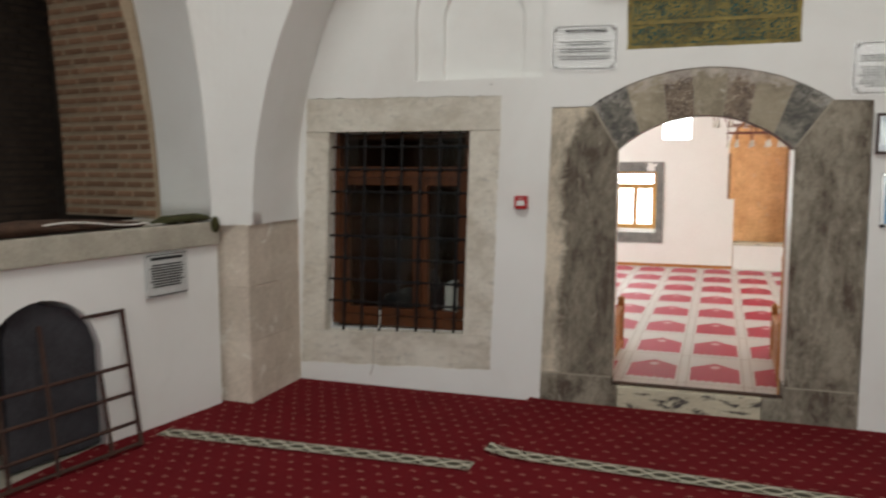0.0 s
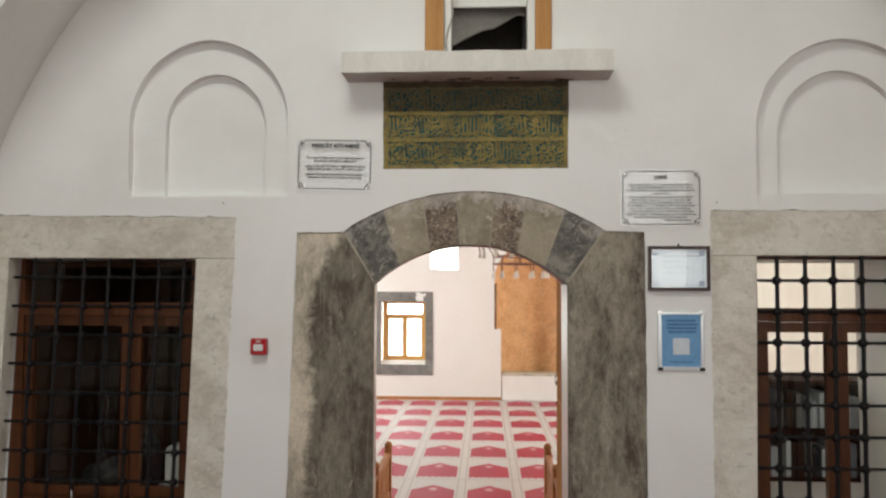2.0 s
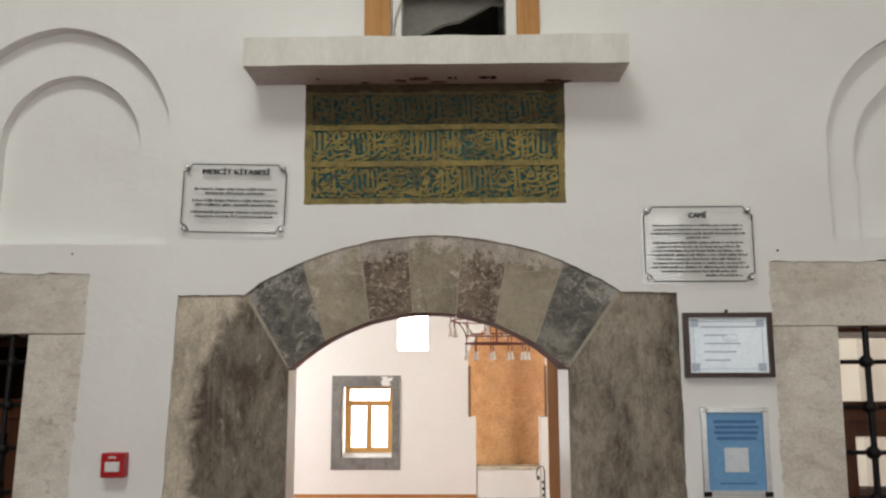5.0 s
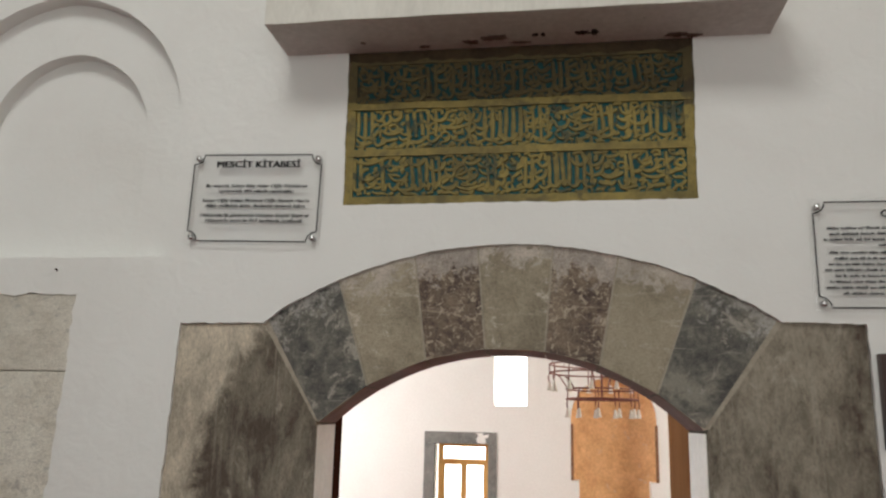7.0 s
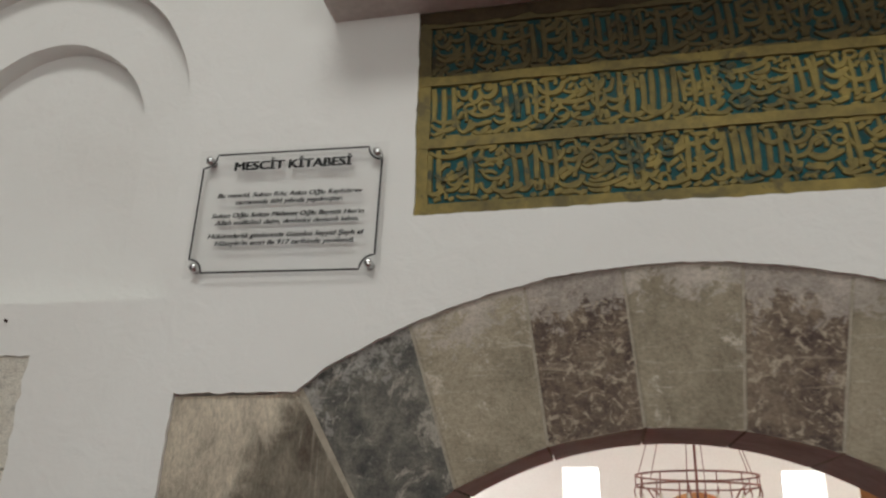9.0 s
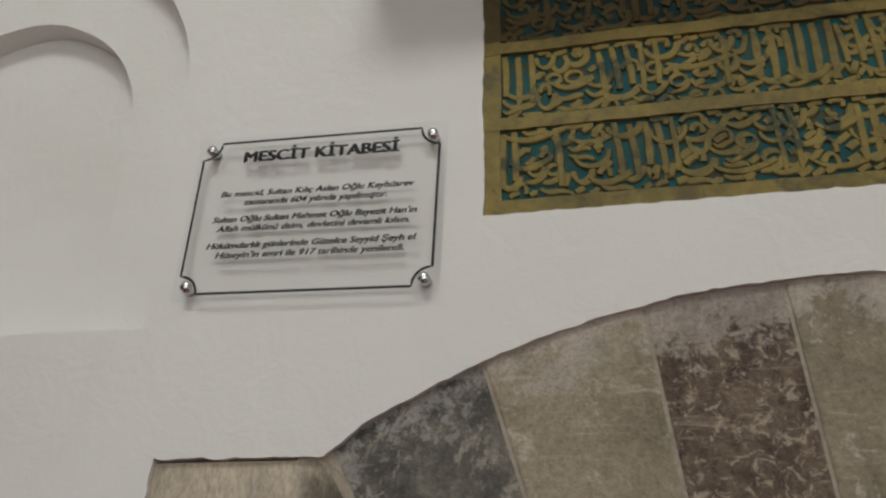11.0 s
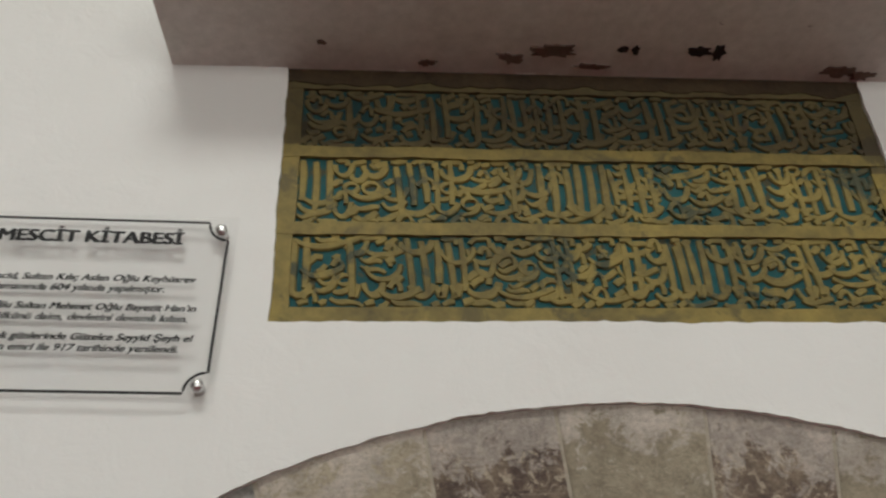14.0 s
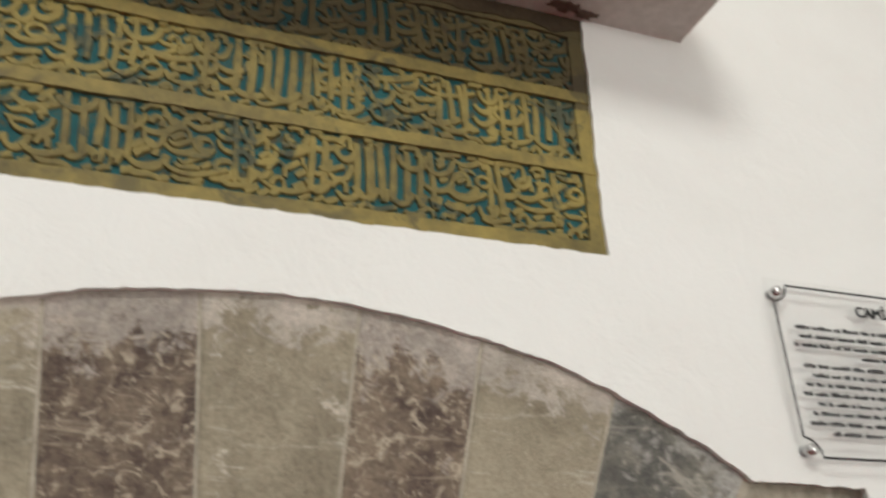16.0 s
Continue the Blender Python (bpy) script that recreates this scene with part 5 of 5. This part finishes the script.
for z0, z1, xa, xb in ((FZ0 + 0.030, FZ0 + 0.032, FX0 + 0.035, FX1 - 0.035), (FZ1 - 0.034, FZ1 - 0.032, FX0 + 0.035, FX1 - 0.035),
                       (FZ0 + 0.03, FZ1 - 0.032, FX0 + 0.035, FX0 + 0.037), (FZ0 + 0.03, FZ1 - 0.032, FX1 - 0.037, FX1 - 0.035)):
    add_box(b, xa, xb, W - 0.0118, W - 0.0105, z0, z1)
for xa in (FX0 + 0.026, FX1 - 0.056):
    for za in (FZ0 + 0.022, FZ1 - 0.054):
        add_box(b, xa, xa + 0.03, W - 0.0116, W - 0.0105, za, za + 0.03)
part("border", b, GREY_INK, paper, "grey ornamental border")
b = bmesh.new()
for k, (xa, xb) in enumerate(((0.955, 1.165), (0.965, 1.05), (0.965, 1.10), (0.965, 1.085), (0.965, 1.06))):
    add_box(b, xa, xb, W - 0.0114, W - 0.0105, 1.872 - 0.031 * k, 1.878 - 0.031 * k)
add_tube(b, [(1.062 + 0.028 * math.cos(a * 0.4), W - 0.011, 1.835 + 0.013 * math.sin(a * 0.4)) for a in range(16)], 0.0012, 5, True)
part("writing_line", b, GREY_INK, cert)
part("hook", box(1.050, 1.058, W - 0.02, W, 1.929, 1.940, 0.001), IRON, cert)

# blue sheet in a snap frame
blue = empty_thing("snap_frame_notice", (1.062, W, 1.262), "blue printed sheet in a silver metal snap frame", "notice")
BX0, BX1, BZ0, BZ1 = 0.940, 1.184, 1.262, 1.574
b = bmesh.new()
add_plate(b, [(BX0, BZ0), (BX0, BZ1), (BX1, BZ1), (BX1, BZ0)], [[(BX0 + 0.018, BZ0 + 0.018), (BX0 + 0.018, BZ1 - 0.014), (BX1 - 0.018, BZ1 - 0.014), (BX1 - 0.018, BZ0 + 0.018)]], W - 0.013, W)
snap = part("frame", b, SILVER, blue)
for x in (BX0, BX1 - 0.022):
    part("corner_clip", box(x - 0.003, x + 0.025, W - 0.017, W - 0.010, BZ0 - 0.004, BZ0 + 0.014, 0.002), IRON, snap)
    part("corner_clip", box(x - 0.003, x + 0.025, W - 0.017, W - 0.010, BZ1 - 0.012, BZ1 + 0.004, 0.002), CHROME, snap)
sheet = part("sheet", box(BX0 + 0.017, BX1 - 0.017, W - 0.006, W - 0.002, BZ0 + 0.017, BZ1 - 0.013), BLUE, blue)
for k, (xa, xb) in enumerate(((0.985, 1.14), (0.99, 1.15), (0.985, 1.145), (0.995, 1.14))):
    part("writing_bar", box(xa, xb, W - 0.0075, W - 0.006, 1.520 - 0.020 * k, 1.532 - 0.020 * k), NAVY_INK, sheet)
part("writing_bar", box(1.0, 1.13, W - 0.0075, W - 0.006, 1.302, 1.307), NAVY_INK, sheet)
part("pale_square", box(1.020, 1.107, W - 0.0075, W - 0.006, 1.345, 1.432), PAPER, sheet)

# fire alarm call point
alarm = empty_thing("fire_alarm_button", (-1.232, W, 1.33), "red plastic fire alarm call point with a white press plate", "fire alarm")
body = part("body", box(-1.276, -1.188, W - 0.045, W, 1.329, 1.417, 0.006), RED_PLASTIC, alarm)
part("press_plate", box(-1.259, -1.205, W - 0.0475, W - 0.044, 1.350, 1.386, 0.003), WHITE_PLASTIC, body)
part("label_strip", box(-1.246, -1.218, W - 0.0465, W - 0.044, 1.399, 1.405), WHITE_PLASTIC, body)

# ---- loft window above the shelf ----
loft = empty_thing("window_3", (0.02, W, 2.957), "raw wooden casing round a loft opening with a white board", "window", kind="structure")
part("casing", box(-0.326, -0.222, W - 0.022, W + 0.02, 2.958, 4.35, 0.004), CASING_WOOD, loft)
part("casing", box(0.285, 0.375, W - 0.022, W + 0.02, 2.958, 4.35, 0.004), CASING_WOOD, loft)
part("board", box(-0.213, 0.260, W + 0.10, W + 0.12, 3.300, 4.295), HALL_WHITE, loft, "white board closing the upper part")
part("lining", box(-0.2205, -0.180, W + 0.0, W + 0.12, 2.958, 4.29, 0.002), HALL_WHITE, loft)
part("lining", box(0.243, 0.284, W - 0.004, W + 0.12, 2.958, 4.29, 0.002), HALL_WHITE, loft)
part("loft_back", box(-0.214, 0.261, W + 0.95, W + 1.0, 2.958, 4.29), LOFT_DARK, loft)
part("loft_slope", prism([(-0.212, 3.125), (-0.10, 3.19), (0.0, 3.235), (0.06, 3.245), (0.15, 3.295), (0.20, 3.325), (0.258, 3.318), (0.258, 3.8), (-0.212, 3.8)], W + 0.30, W + 0.33), SLOPE_GREY, loft, "grey sloping plaster edge inside the loft")
pts = [(-0.10 - 0.115 * (k / 30) ** 0.8 + 0.008 * math.sin(k * 0.7), W + 0.02 - 0.03 * (k / 30), 3.75 - 0.80 * k / 30) for k in range(31)]
part("cord", tube(pts, 0.0055, 6), SLOPE_GREY, loft, "grey hanging cord", True)

# ---- doorway passage and door leaves ----
def door_leaf(x0, x1, label, ring_at, wood, end=6.54):
    root = empty_thing("door_leaf", ((x0 + x1) / 2, 6.12, -0.505), label, "door", "door leaves")
    panel = part("panel", box(x0, x1, 5.61, end, -0.505, 2.20, 0.006), wood, root)
    s = -1 if ring_at == "left" else 1
    xf = x0 if s < 0 else x1
    for z0, z1 in ((0.30, 0.95), (1.10, 2.05)):
        b = bmesh.new()
        add_box(b, min(xf, xf + s * 0.012), max(xf, xf + s * 0.012), 5.76, end - 0.10, z0, z1, 0.005)
        part("raised_panel", b, wood, panel)
    part("knocker_ring", tube([(xf + s * 0.03, 5.78 + 0.055 * math.cos(a * 0.39), 1.12 + 0.055 * math.sin(a * 0.39)) for a in range(16)], 0.007, 6, True), IRON, panel, "black iron ring", True)
    part("lock_plate", box(min(xf, xf + s * 0.03), max(xf, xf + s * 0.03), 5.74, 5.82, 0.86, 0.95, 0.003), IRON, panel)
    return root


door_leaf(0.505, 0.560, "open light brown panelled wooden door leaf", "left", LIGHT_WOOD)
door_leaf(-0.860, -0.805, "open panelled wooden door leaf with its unlit face coloured dark", "right", SHADED_DOOR_WOOD, 6.36)
tagged(finish("passage_floor", box(-0.9, 0.6, W + 0.10, HALL, -0.62, -0.51), HALL_STONE), "stone floor of the door passage", "floor", kind="structure")
# things behind the barred windows
for x0, x1 in ((-2.682, -2.652), (-1.690, -1.662)):
    shutter = empty_thing("reveal_dark_board", ((x0 + x1) / 2, 6.0, 0.42), "added dark board covering the pale window reveal", "shutter", "inner shutters")
    part("board", box(x0, x1, 5.545, 6.54, 0.415, 1.853, 0.004), DARK_WOOD, shutter)
tagged(finish("head_dark_board", box(-2.650, -1.693, 5.545, 6.54, 1.815, 1.850, 0.003), DARK_WOOD), "added dark board covering the pale window head", "lining")
shelf_unit = empty_thing("shelf_unit", (2.3, 6.9, ZH), "dark wooden shelf unit with books behind the window", "shelf unit")
part("back", box(1.20, 3.40, 7.02, 7.05, ZH, 1.06), DARK_WOOD, shelf_unit)
for x in (1.20, 1.93, 2.66, 3.37):
    part("side", box(x, x + 0.03, 6.68, 7.02, ZH, 1.06, 0.003), DARK_WOOD, shelf_unit)
for z in (-0.47, -0.05, 0.36, 0.70, 1.04):
    part("shelf", box(1.232, 3.368, 6.685, 7.018, z, z + 0.025, 0.003), DARK_WOOD, shelf_unit)
random.seed(21)
for z in (0.387, 0.727):
    x = 1.27
    while x < 3.2:
        w, h = random.uniform(0.03, 0.06), random.uniform(0.18, 0.28)
        if not any(abs(x + w / 2 - q - 0.015) < 0.06 for q in (1.93, 2.66)):
            tagged(finish("book", box(x, x + w, 6.74, 6.98, z, z + h, 0.004), random.choice((SLATE, GREY_INK, HALL_STONE, PAPER, BROWN_RUG))), "grey bound book standing on the shelf", "book", "books behind the window")
        x += w + random.uniform(0.002, 0.03)
tagged(finish("light_block_back", box(-3.4, -1.3, 7.30, 7.36, ZH, 2.4), DARK_WOOD), "added dark partition behind the window", "partition")
for x in (-2.42, -1.90):
    tagged(finish("partition_post", box(x - 0.045, x + 0.045, 6.9, 7.0, ZH, 2.3, 0.006), DARK_WOOD), "dark wooden post behind the window", "post")
tagged(finish("light_block_side", box(-3.4, -3.34, 6.56, 7.3, ZH, 2.4), DARK_WOOD), "added dark partition side blocking hall light", "partition")
tagged(finish("light_block_side", box(-1.36, -1.30, 6.56, 7.3, ZH, 2.4), DARK_WOOD), "added dark partition side blocking hall light", "partition")
tagged(finish("light_block_top", box(-3.4, -1.3, 6.56, 7.36, 2.4, 2.46), DARK_WOOD), "added dark partition top blocking hall light", "partition")
tagged(finish("window_bench", box(-2.735, -1.66, 5.56, 6.54, 0.30, 0.410, 0.008), DARK_WOOD), "dark wooden board on the window sill", "bench")
b = box(-1.95, -1.76, 5.80, 6.0, 0.412, 0.72, 0.03)
tagged(finish("white_bin", b, PLATE_WHITE), "white plastic bin standing on the sill", "bin")


def bag(at, size, label, seed):
    b = bmesh.new()
    bmesh.ops.create_icosphere(b, subdivisions=3, radius=1.0)
    for v in b.verts:
        k = 1 + 0.35 * noise.noise(v.co * 1.8 + Vector((seed, 0, 0)))
        v.co = Vector((at[0] + v.co.x * size[0] * k, at[1] + v.co.y * size[1] * k, max(at[2], at[2] + size[2] * (0.9 + v.co.z * k))))
    return tagged(finish("bag", b, BLACK_BAG, smooth=True), label, "bag")


bag((-2.22, 5.72, 0.412), (0.20, 0.12, 0.13), "crumpled black cloth bag on the window sill", 1.0)
bag((-2.04, 5.80, 0.412), (0.07, 0.08, 0.20), "black slumped bag beside the white bin", 4.0)
tagged(finish("wooden_stick", tube([(-2.60, 5.66, 0.43), (-2.15, 5.70, 0.62)], 0.018, 8), WOOD), "short wooden stick on the window sill", "stick")
tagged(finish("cable_white", tube([(-2.30 - 0.004 * k + 0.012 * math.sin(k * 0.6), W + 0.03 if k < 5 else W - 0.006, 0.56 - 0.03 * k) for k in range(17)], 0.004, 6), CABLE, smooth=True), "thin pale cable hanging from the window sill", "cable")

# ---- hall ----
bm = bmesh.new()
add_box(bm, -6.2, 7.2, HALL, 17.6, ZH - 0.2, ZH)
tagged(finish("floor_hall", bm, PRAYER), "cream hall carpet with rows of red pointed prayer panels", "floor", kind="structure")
FW = 17.0
W1 = [(-2.09, 0.196), (-2.09, 1.44), (-1.176, 1.44), (-1.176, 0.196)]
W2 = [(1.98, 0.196), (1.98, 1.44), (2.90, 1.44), (2.90, 0.196)]
U1 = [(-1.09, 2.09), (-1.09, 2.95), (-0.53, 2.95), (-0.53, 2.09)]
U2 = [(2.14, 2.06), (2.14, 2.92), (2.74, 2.92), (2.74, 2.06)]
MIH = [(0.33, ZH), (0.33, 0.90), (0.205, 0.90), (0.205, 1.90)] + arc(0.905, 1.90, 0.70, 180, 0, 16)[1:-1] + [(1.605, 1.90), (1.605, 0.90), (1.48, 0.90), (1.48, ZH)]
bm = bmesh.new()
add_plate(bm, [(-6.2, ZH), (-6.2, 7.0), (7.2, 7.0), (7.2, ZH)] + MIH[::-1], [W1, W2, U1, U2], FW, FW + 0.55)
tagged(finish("wall_qibla", bm, HALL_WHITE), "white limewashed hall wall with windows and a prayer niche", "wall", kind="structure")
for name, x0, x1 in (("wall_hall_west", -6.5, -6.2), ("wall_hall_east", 7.2, 7.5)):
    bm = box(x0, x1, HALL, 17.55, ZH, 7.0)
    tagged(finish(name, bm, HALL_WHITE), "white limewashed hall side wall", "wall", kind="structure")
bm = bmesh.new()
add_box(bm, -6.5, -3.75, HALL - 0.3, HALL, ZH, 7.0)
add_box(bm, 3.75, 7.5, HALL - 0.3, HALL, ZH, 7.0)
add_box(bm, -3.75, 3.75, HALL - 0.3, HALL, 5.7, 7.0)
tagged(finish("wall_hall_south", bm, HALL_WHITE), "white limewashed hall wall beside the entrance", "wall", kind="structure")
tagged(finish("ceiling_hall", box(-6.5, 7.5, HALL - 0.3, 17.6, 7.0, 7.2), HALL_WHITE), "white hall ceiling", "ceiling", kind="structure")
tagged(finish("backdrop_sky", box(-5, 6, 18.4, 18.45, -0.5, 6), DAYLIGHT), "bright overcast daylight outside the windows", "backdrop", kind="structure")
tagged(finish("baseboard", box(-6.2, 0.33, FW - 0.02, FW + 0.0, ZH, ZH + 0.06), RAIL_WOOD), "thin wooden skirting board", "baseboard", kind="structure")


def hall_window(name, x0, x1, z0, z1):
    root = empty_thing(name, ((x0 + x1) / 2, FW, z0), "wooden hall window in a grey stone surround with bright daylight", "window", kind="structure")
    s = 0.175
    for pts in ([(x0 - s, z1 + 0.002), (x0 - s, z1 + 0.2), (x1 + s - 0.03, z1 + 0.2), (x1 + s - 0.03, z1 + 0.002)],
                [(x0 - s, z0), (x0 - s, z1), (x0, z1), (x0, z0)], [(x1, z0), (x1, z1), (x1 + s - 0.03, z1), (x1 + s - 0.03, z0)],
                [(x0 - s, z0 - 0.21), (x0 - s, z0 - 0.002), (x1 + s - 0.03, z0 - 0.002), (x1 + s - 0.03, z0 - 0.21)]):
        part("stone", prism(pts, FW - 0.02, FW + 0.12, 0.006), HALL_STONE, root)
    a0, b0, c0 = x0 + 0.03, x1 - 0.005, z0 + 0.06
    t, m = z1 - 0.30, (x0 + 0.03 + x1) / 2
    part("window_frame", add_plate(bmesh.new(), [(a0, c0), (a0, z1), (b0, z1), (b0, c0)],
         [[(a0 + 0.115, c0 + 0.09), (a0 + 0.115, t - 0.055), (m - 0.05, t - 0.055), (m - 0.05, c0 + 0.09)],
          [(m + 0.05, c0 + 0.09), (m + 0.05, t - 0.055), (b0 - 0.105, t - 0.055), (b0 - 0.105, c0 + 0.09)],
          [(a0 + 0.085, t + 0.045), (a0 + 0.085, z1 - 0.05), (b0 - 0.07, z1 - 0.05), (b0 - 0.07, t + 0.045)]], FW + 0.28, FW + 0.35), HALL_FRAME_WOOD, root)
    part("window_sill", box(x0, x1, FW + 0.121, FW + 0.36, z0 - 0.01, z0 + 0.058), HALL_WHITE, root)
    scar = [(0.72, 0.02), (0.70, 0.08), (0.73, 0.15), (0.69, 0.18), (0.80, 0.185), (0.79, 0.15), (0.87, 0.17), (0.86, 0.11), (0.82, 0.10), (0.84, 0.03), (0.80, 0.01)]
    part("lime_scar", prism([(x0 - s + (x1 - x0 + 2 * s) * u, z1 + w) for u, w in scar], FW - 0.0225, FW - 0.018), HALL_WHITE, root, "white lime scar")
    return root


hall_window("window_4", -2.09, -1.176, 0.196, 1.44)
hall_window("window_5", 1.98, 2.90, 0.196, 1.44)

# prayer niche: half round shaft, half dome, pale stone foot
bm = bmesh.new()
rings = []
for k in range(15):
    a = math.pi * k / 14
    rings.append([(0.905 - 0.72 * math.cos(a), FW + 0.02 + 0.50 * math.sin(a), z) for z in (ZH, 0.6, 1.2, 1.9)])
grid = [[bm.verts.new(p) for p in r] for r in rings]
for a, b in zip(grid, grid[1:]):
    for i in range(3):
        bm.faces.new((a[i], a[i + 1], b[i + 1], b[i]))
prev = [g[-1] for g in grid]
for j in range(1, 8):
    t = math.pi / 2 * j / 8
    cur = [bm.verts.new((0.905 - 0.72 * math.cos(math.pi * k / 14) * math.cos(t), FW + 0.02 + 0.50 * math.sin(math.pi * k / 14) * math.cos(t), 1.9 + 0.72 * math.sin(t))) for k in range(15)]
    for k in range(14):
        bm.faces.new((prev[k], cur[k], cur[k + 1], prev[k + 1]))
    prev = cur
tip = bm.verts.new((0.905, FW + 0.02, 2.62))
for k in range(14):
    bm.faces.new((prev[k], tip, prev[k + 1]))
niche = empty_thing("prayer_niche", (0.905, FW + 0.2, ZH), "tall terracotta painted prayer niche with a round hood", "prayer niche", kind="structure")
part("shaft", bm, ORANGE, niche, "", True)
part("foot", prism([(0.345, ZH), (0.345, -0.02), (1.465, -0.02), (1.465, ZH)], FW + 0.01, FW + 0.4, 0.01), HALL_WHITE, niche, "white marble foot")
part("foot_rim", prism([(0.335, -0.018), (0.335, 0.035), (1.475, 0.035), (1.475, -0.018)], FW + 0.0, FW + 0.4, 0.01), MARBLE, niche)


for a in (0.198, 1.568):
    part("shaded_reveal_strip", prism([(a, 0.905), (a, 1.80), (a + 0.044, 1.82), (a + 0.044, 0.905)], FW - 0.012, FW + 0.05, 0.004), REVEAL_SHADE, niche, "dark brown strip painted as the niche reveal's shade")

# microphone on a floor stand beside the niche
mic = empty_thing("microphone_stand", (1.50, 16.62, ZH), "black microphone on a gooseneck floor stand", "microphone stand")
base = bmesh.new()
add_tube(base, [(1.50, 16.62, ZH), (1.50, 16.62, ZH + 0.02), (1.50, 16.62, ZH + 0.035)], [0.13, 0.125, 0.03], 20)
part("base", base, BLACK_BAG, mic)
part("pole", tube([(1.50, 16.62, ZH + 0.03), (1.50, 16.62, 0.02)], 0.012, 8), BLACK_BAG, mic)
part("gooseneck", tube([(1.50, 16.62, 0.02), (1.47, 16.60, 0.085), (1.42, 16.58, 0.09), (1.375, 16.56, 0.05), (1.355, 16.55, -0.02), (1.37, 16.55, -0.07)], 0.010, 8), BLACK_BAG, mic, "", True)
capsule = bmesh.new()
add_ball(capsule, (1.385, 16.55, -0.10), 0.028, (1, 1, 1.4), 10)
part("capsule", capsule, BLACK_BAG, mic, "", True)
for z in (-0.42, -0.31, -0.20):
    part("cable_clip", box(1.455, 1.488, 16.59, 16.65, z, z + 0.04, 0.005), BLACK_BAG, mic)


# low wooden railings beside the entrance aisle
def railing(x, label):
    root = empty_thing("railing", (x, 8.4, ZH), label, "railing", "aisle railings")
    for y in (9.40, 8.40, 7.42):
        post = part("post", box(x - 0.035, x + 0.035, y - 0.035, y + 0.035, ZH, 0.03, 0.006), RAIL_WOOD, root)
        b = bmesh.new()
        add_ball(b, (x, y, 0.055), 0.042, (1, 1, 1.1), 12)
        part("finial", b, RAIL_WOOD, post, "", True)
    for ya, yb in ((7.455, 8.365), (8.435, 9.365)):
        part("top_rail", box(x - 0.028, x + 0.028, ya, yb, -0.06, -0.015, 0.006), RAIL_WOOD, root)
        part("bottom_rail", box(x - 0.025, x + 0.025, ya, yb, ZH + 0.02, ZH + 0.09, 0.006), RAIL_WOOD, root)
        k = 9
        for i in range(k):
            y = ya + (yb - ya) * (i + 0.5) / k
            part("slat", box(x - 0.012, x + 0.012, y - 0.034, y + 0.034, ZH + 0.088, -0.058), RAIL_WOOD, root)
    return root


railing(-1.00, "low orange-brown wooden railing with round post finials")
railing(0.66, "low orange-brown wooden railing with round post finials")

# chandelier: two banded rings, one under the other
chandelier = empty_thing("chandelier", (0.48, 11.7, 2.0), "thin iron ring chandelier with frosted glass cups", "chandelier")
C = Vector((0.48, 11.7, 0))
for r, z in ((0.535, 2.385), (0.535, 2.295), (0.365, 2.130), (0.365, 2.030)):
    part("ring", tube([C + Vector((r * math.cos(a * math.pi / 16), r * math.sin(a * math.pi / 16), z)) for a in range(32)], 0.009, 6, True), CHANDELIER_IRON, chandelier, "", True)
for r, z0, z1, k in ((0.535, 2.295, 2.385, 14), (0.365, 2.03, 2.13, 11)):
    for j in range(k):
        d = Vector((math.cos(2 * math.pi * j / k), math.sin(2 * math.pi * j / k), 0)) * r
        part("tie", tube([C + d + Vector((0, 0, z0)), C + d + Vector((0, 0, z1))], 0.006, 5), CHANDELIER_IRON, chandelier)
        part("cup_stem", tube([C + d + Vector((0, 0, z0)), C + d * 1.03 + Vector((0, 0, z0 - 0.05)), C + d + Vector((0, 0, z0 - 0.115))], 0.007, 6), CHANDELIER_IRON, chandelier)
for k in range(6):
    a = k * math.pi / 3 + 0.3
    d = Vector((math.cos(a), math.sin(a), 0))
    part("arm", tube([C + d * 0.535 + Vector((0, 0, 2.30)), C + d * 0.45 + Vector((0, 0, 2.25)), C + d * 0.40 + Vector((0, 0, 2.18)), C + d * 0.365 + Vector((0, 0, 2.13))], 0.007, 6), CHANDELIER_IRON, chandelier)
    part("spoke", tube([C + d * 0.365 + Vector((0, 0, 2.03)), C + d * 0.012 + Vector((0, 0, 2.03))], 0.006, 5), CHANDELIER_IRON, chandelier)
    part("chain", tube([C + d * 0.535 + Vector((0, 0, 2.385)), C + d * 0.03 + Vector((0, 0, 3.9))], 0.004, 5), CHANDELIER_IRON, chandelier)
part("stem", tube([C + Vector((0, 0, 2.02)), C + Vector((0, 0, 7.0))], 0.012, 6), CHANDELIER_IRON, chandelier)
cup = bmesh.new()
profile = [(0.009, 0.03), (0.014, 0.02), (0.019, -0.02), (0.029, -0.062), (0.025, -0.062), (0.015, -0.02)]
prev = None
for r, z in profile:
    cur = [cup.verts.new((r * math.cos(j * math.pi / 5), r * math.sin(j * math.pi / 5), z)) for j in range(10)]
    if prev:
        for j in range(10):
            cup.faces.new((prev[j], prev[(j + 1) % 10], cur[(j + 1) % 10], cur[j]))
    prev = cur
cup_mesh = bpy.data.meshes.new("glass_cup")
cup.to_mesh(cup_mesh)
cup.free()
cup_mesh.materials.append(FROSTED)
for r, z, k in ((0.535, 2.175, 14), (0.365, 1.905, 11)):
    for j in range(k):
        a = 2 * math.pi * j / k
        ob = new("glass_cup", cup_mesh)
        ob.parent = chandelier
        ob.matrix_parent_inverse = Matrix.Translation(-Vector(chandelier.location))
        ob.location = C + Vector((r * math.cos(a), r * math.sin(a), z))
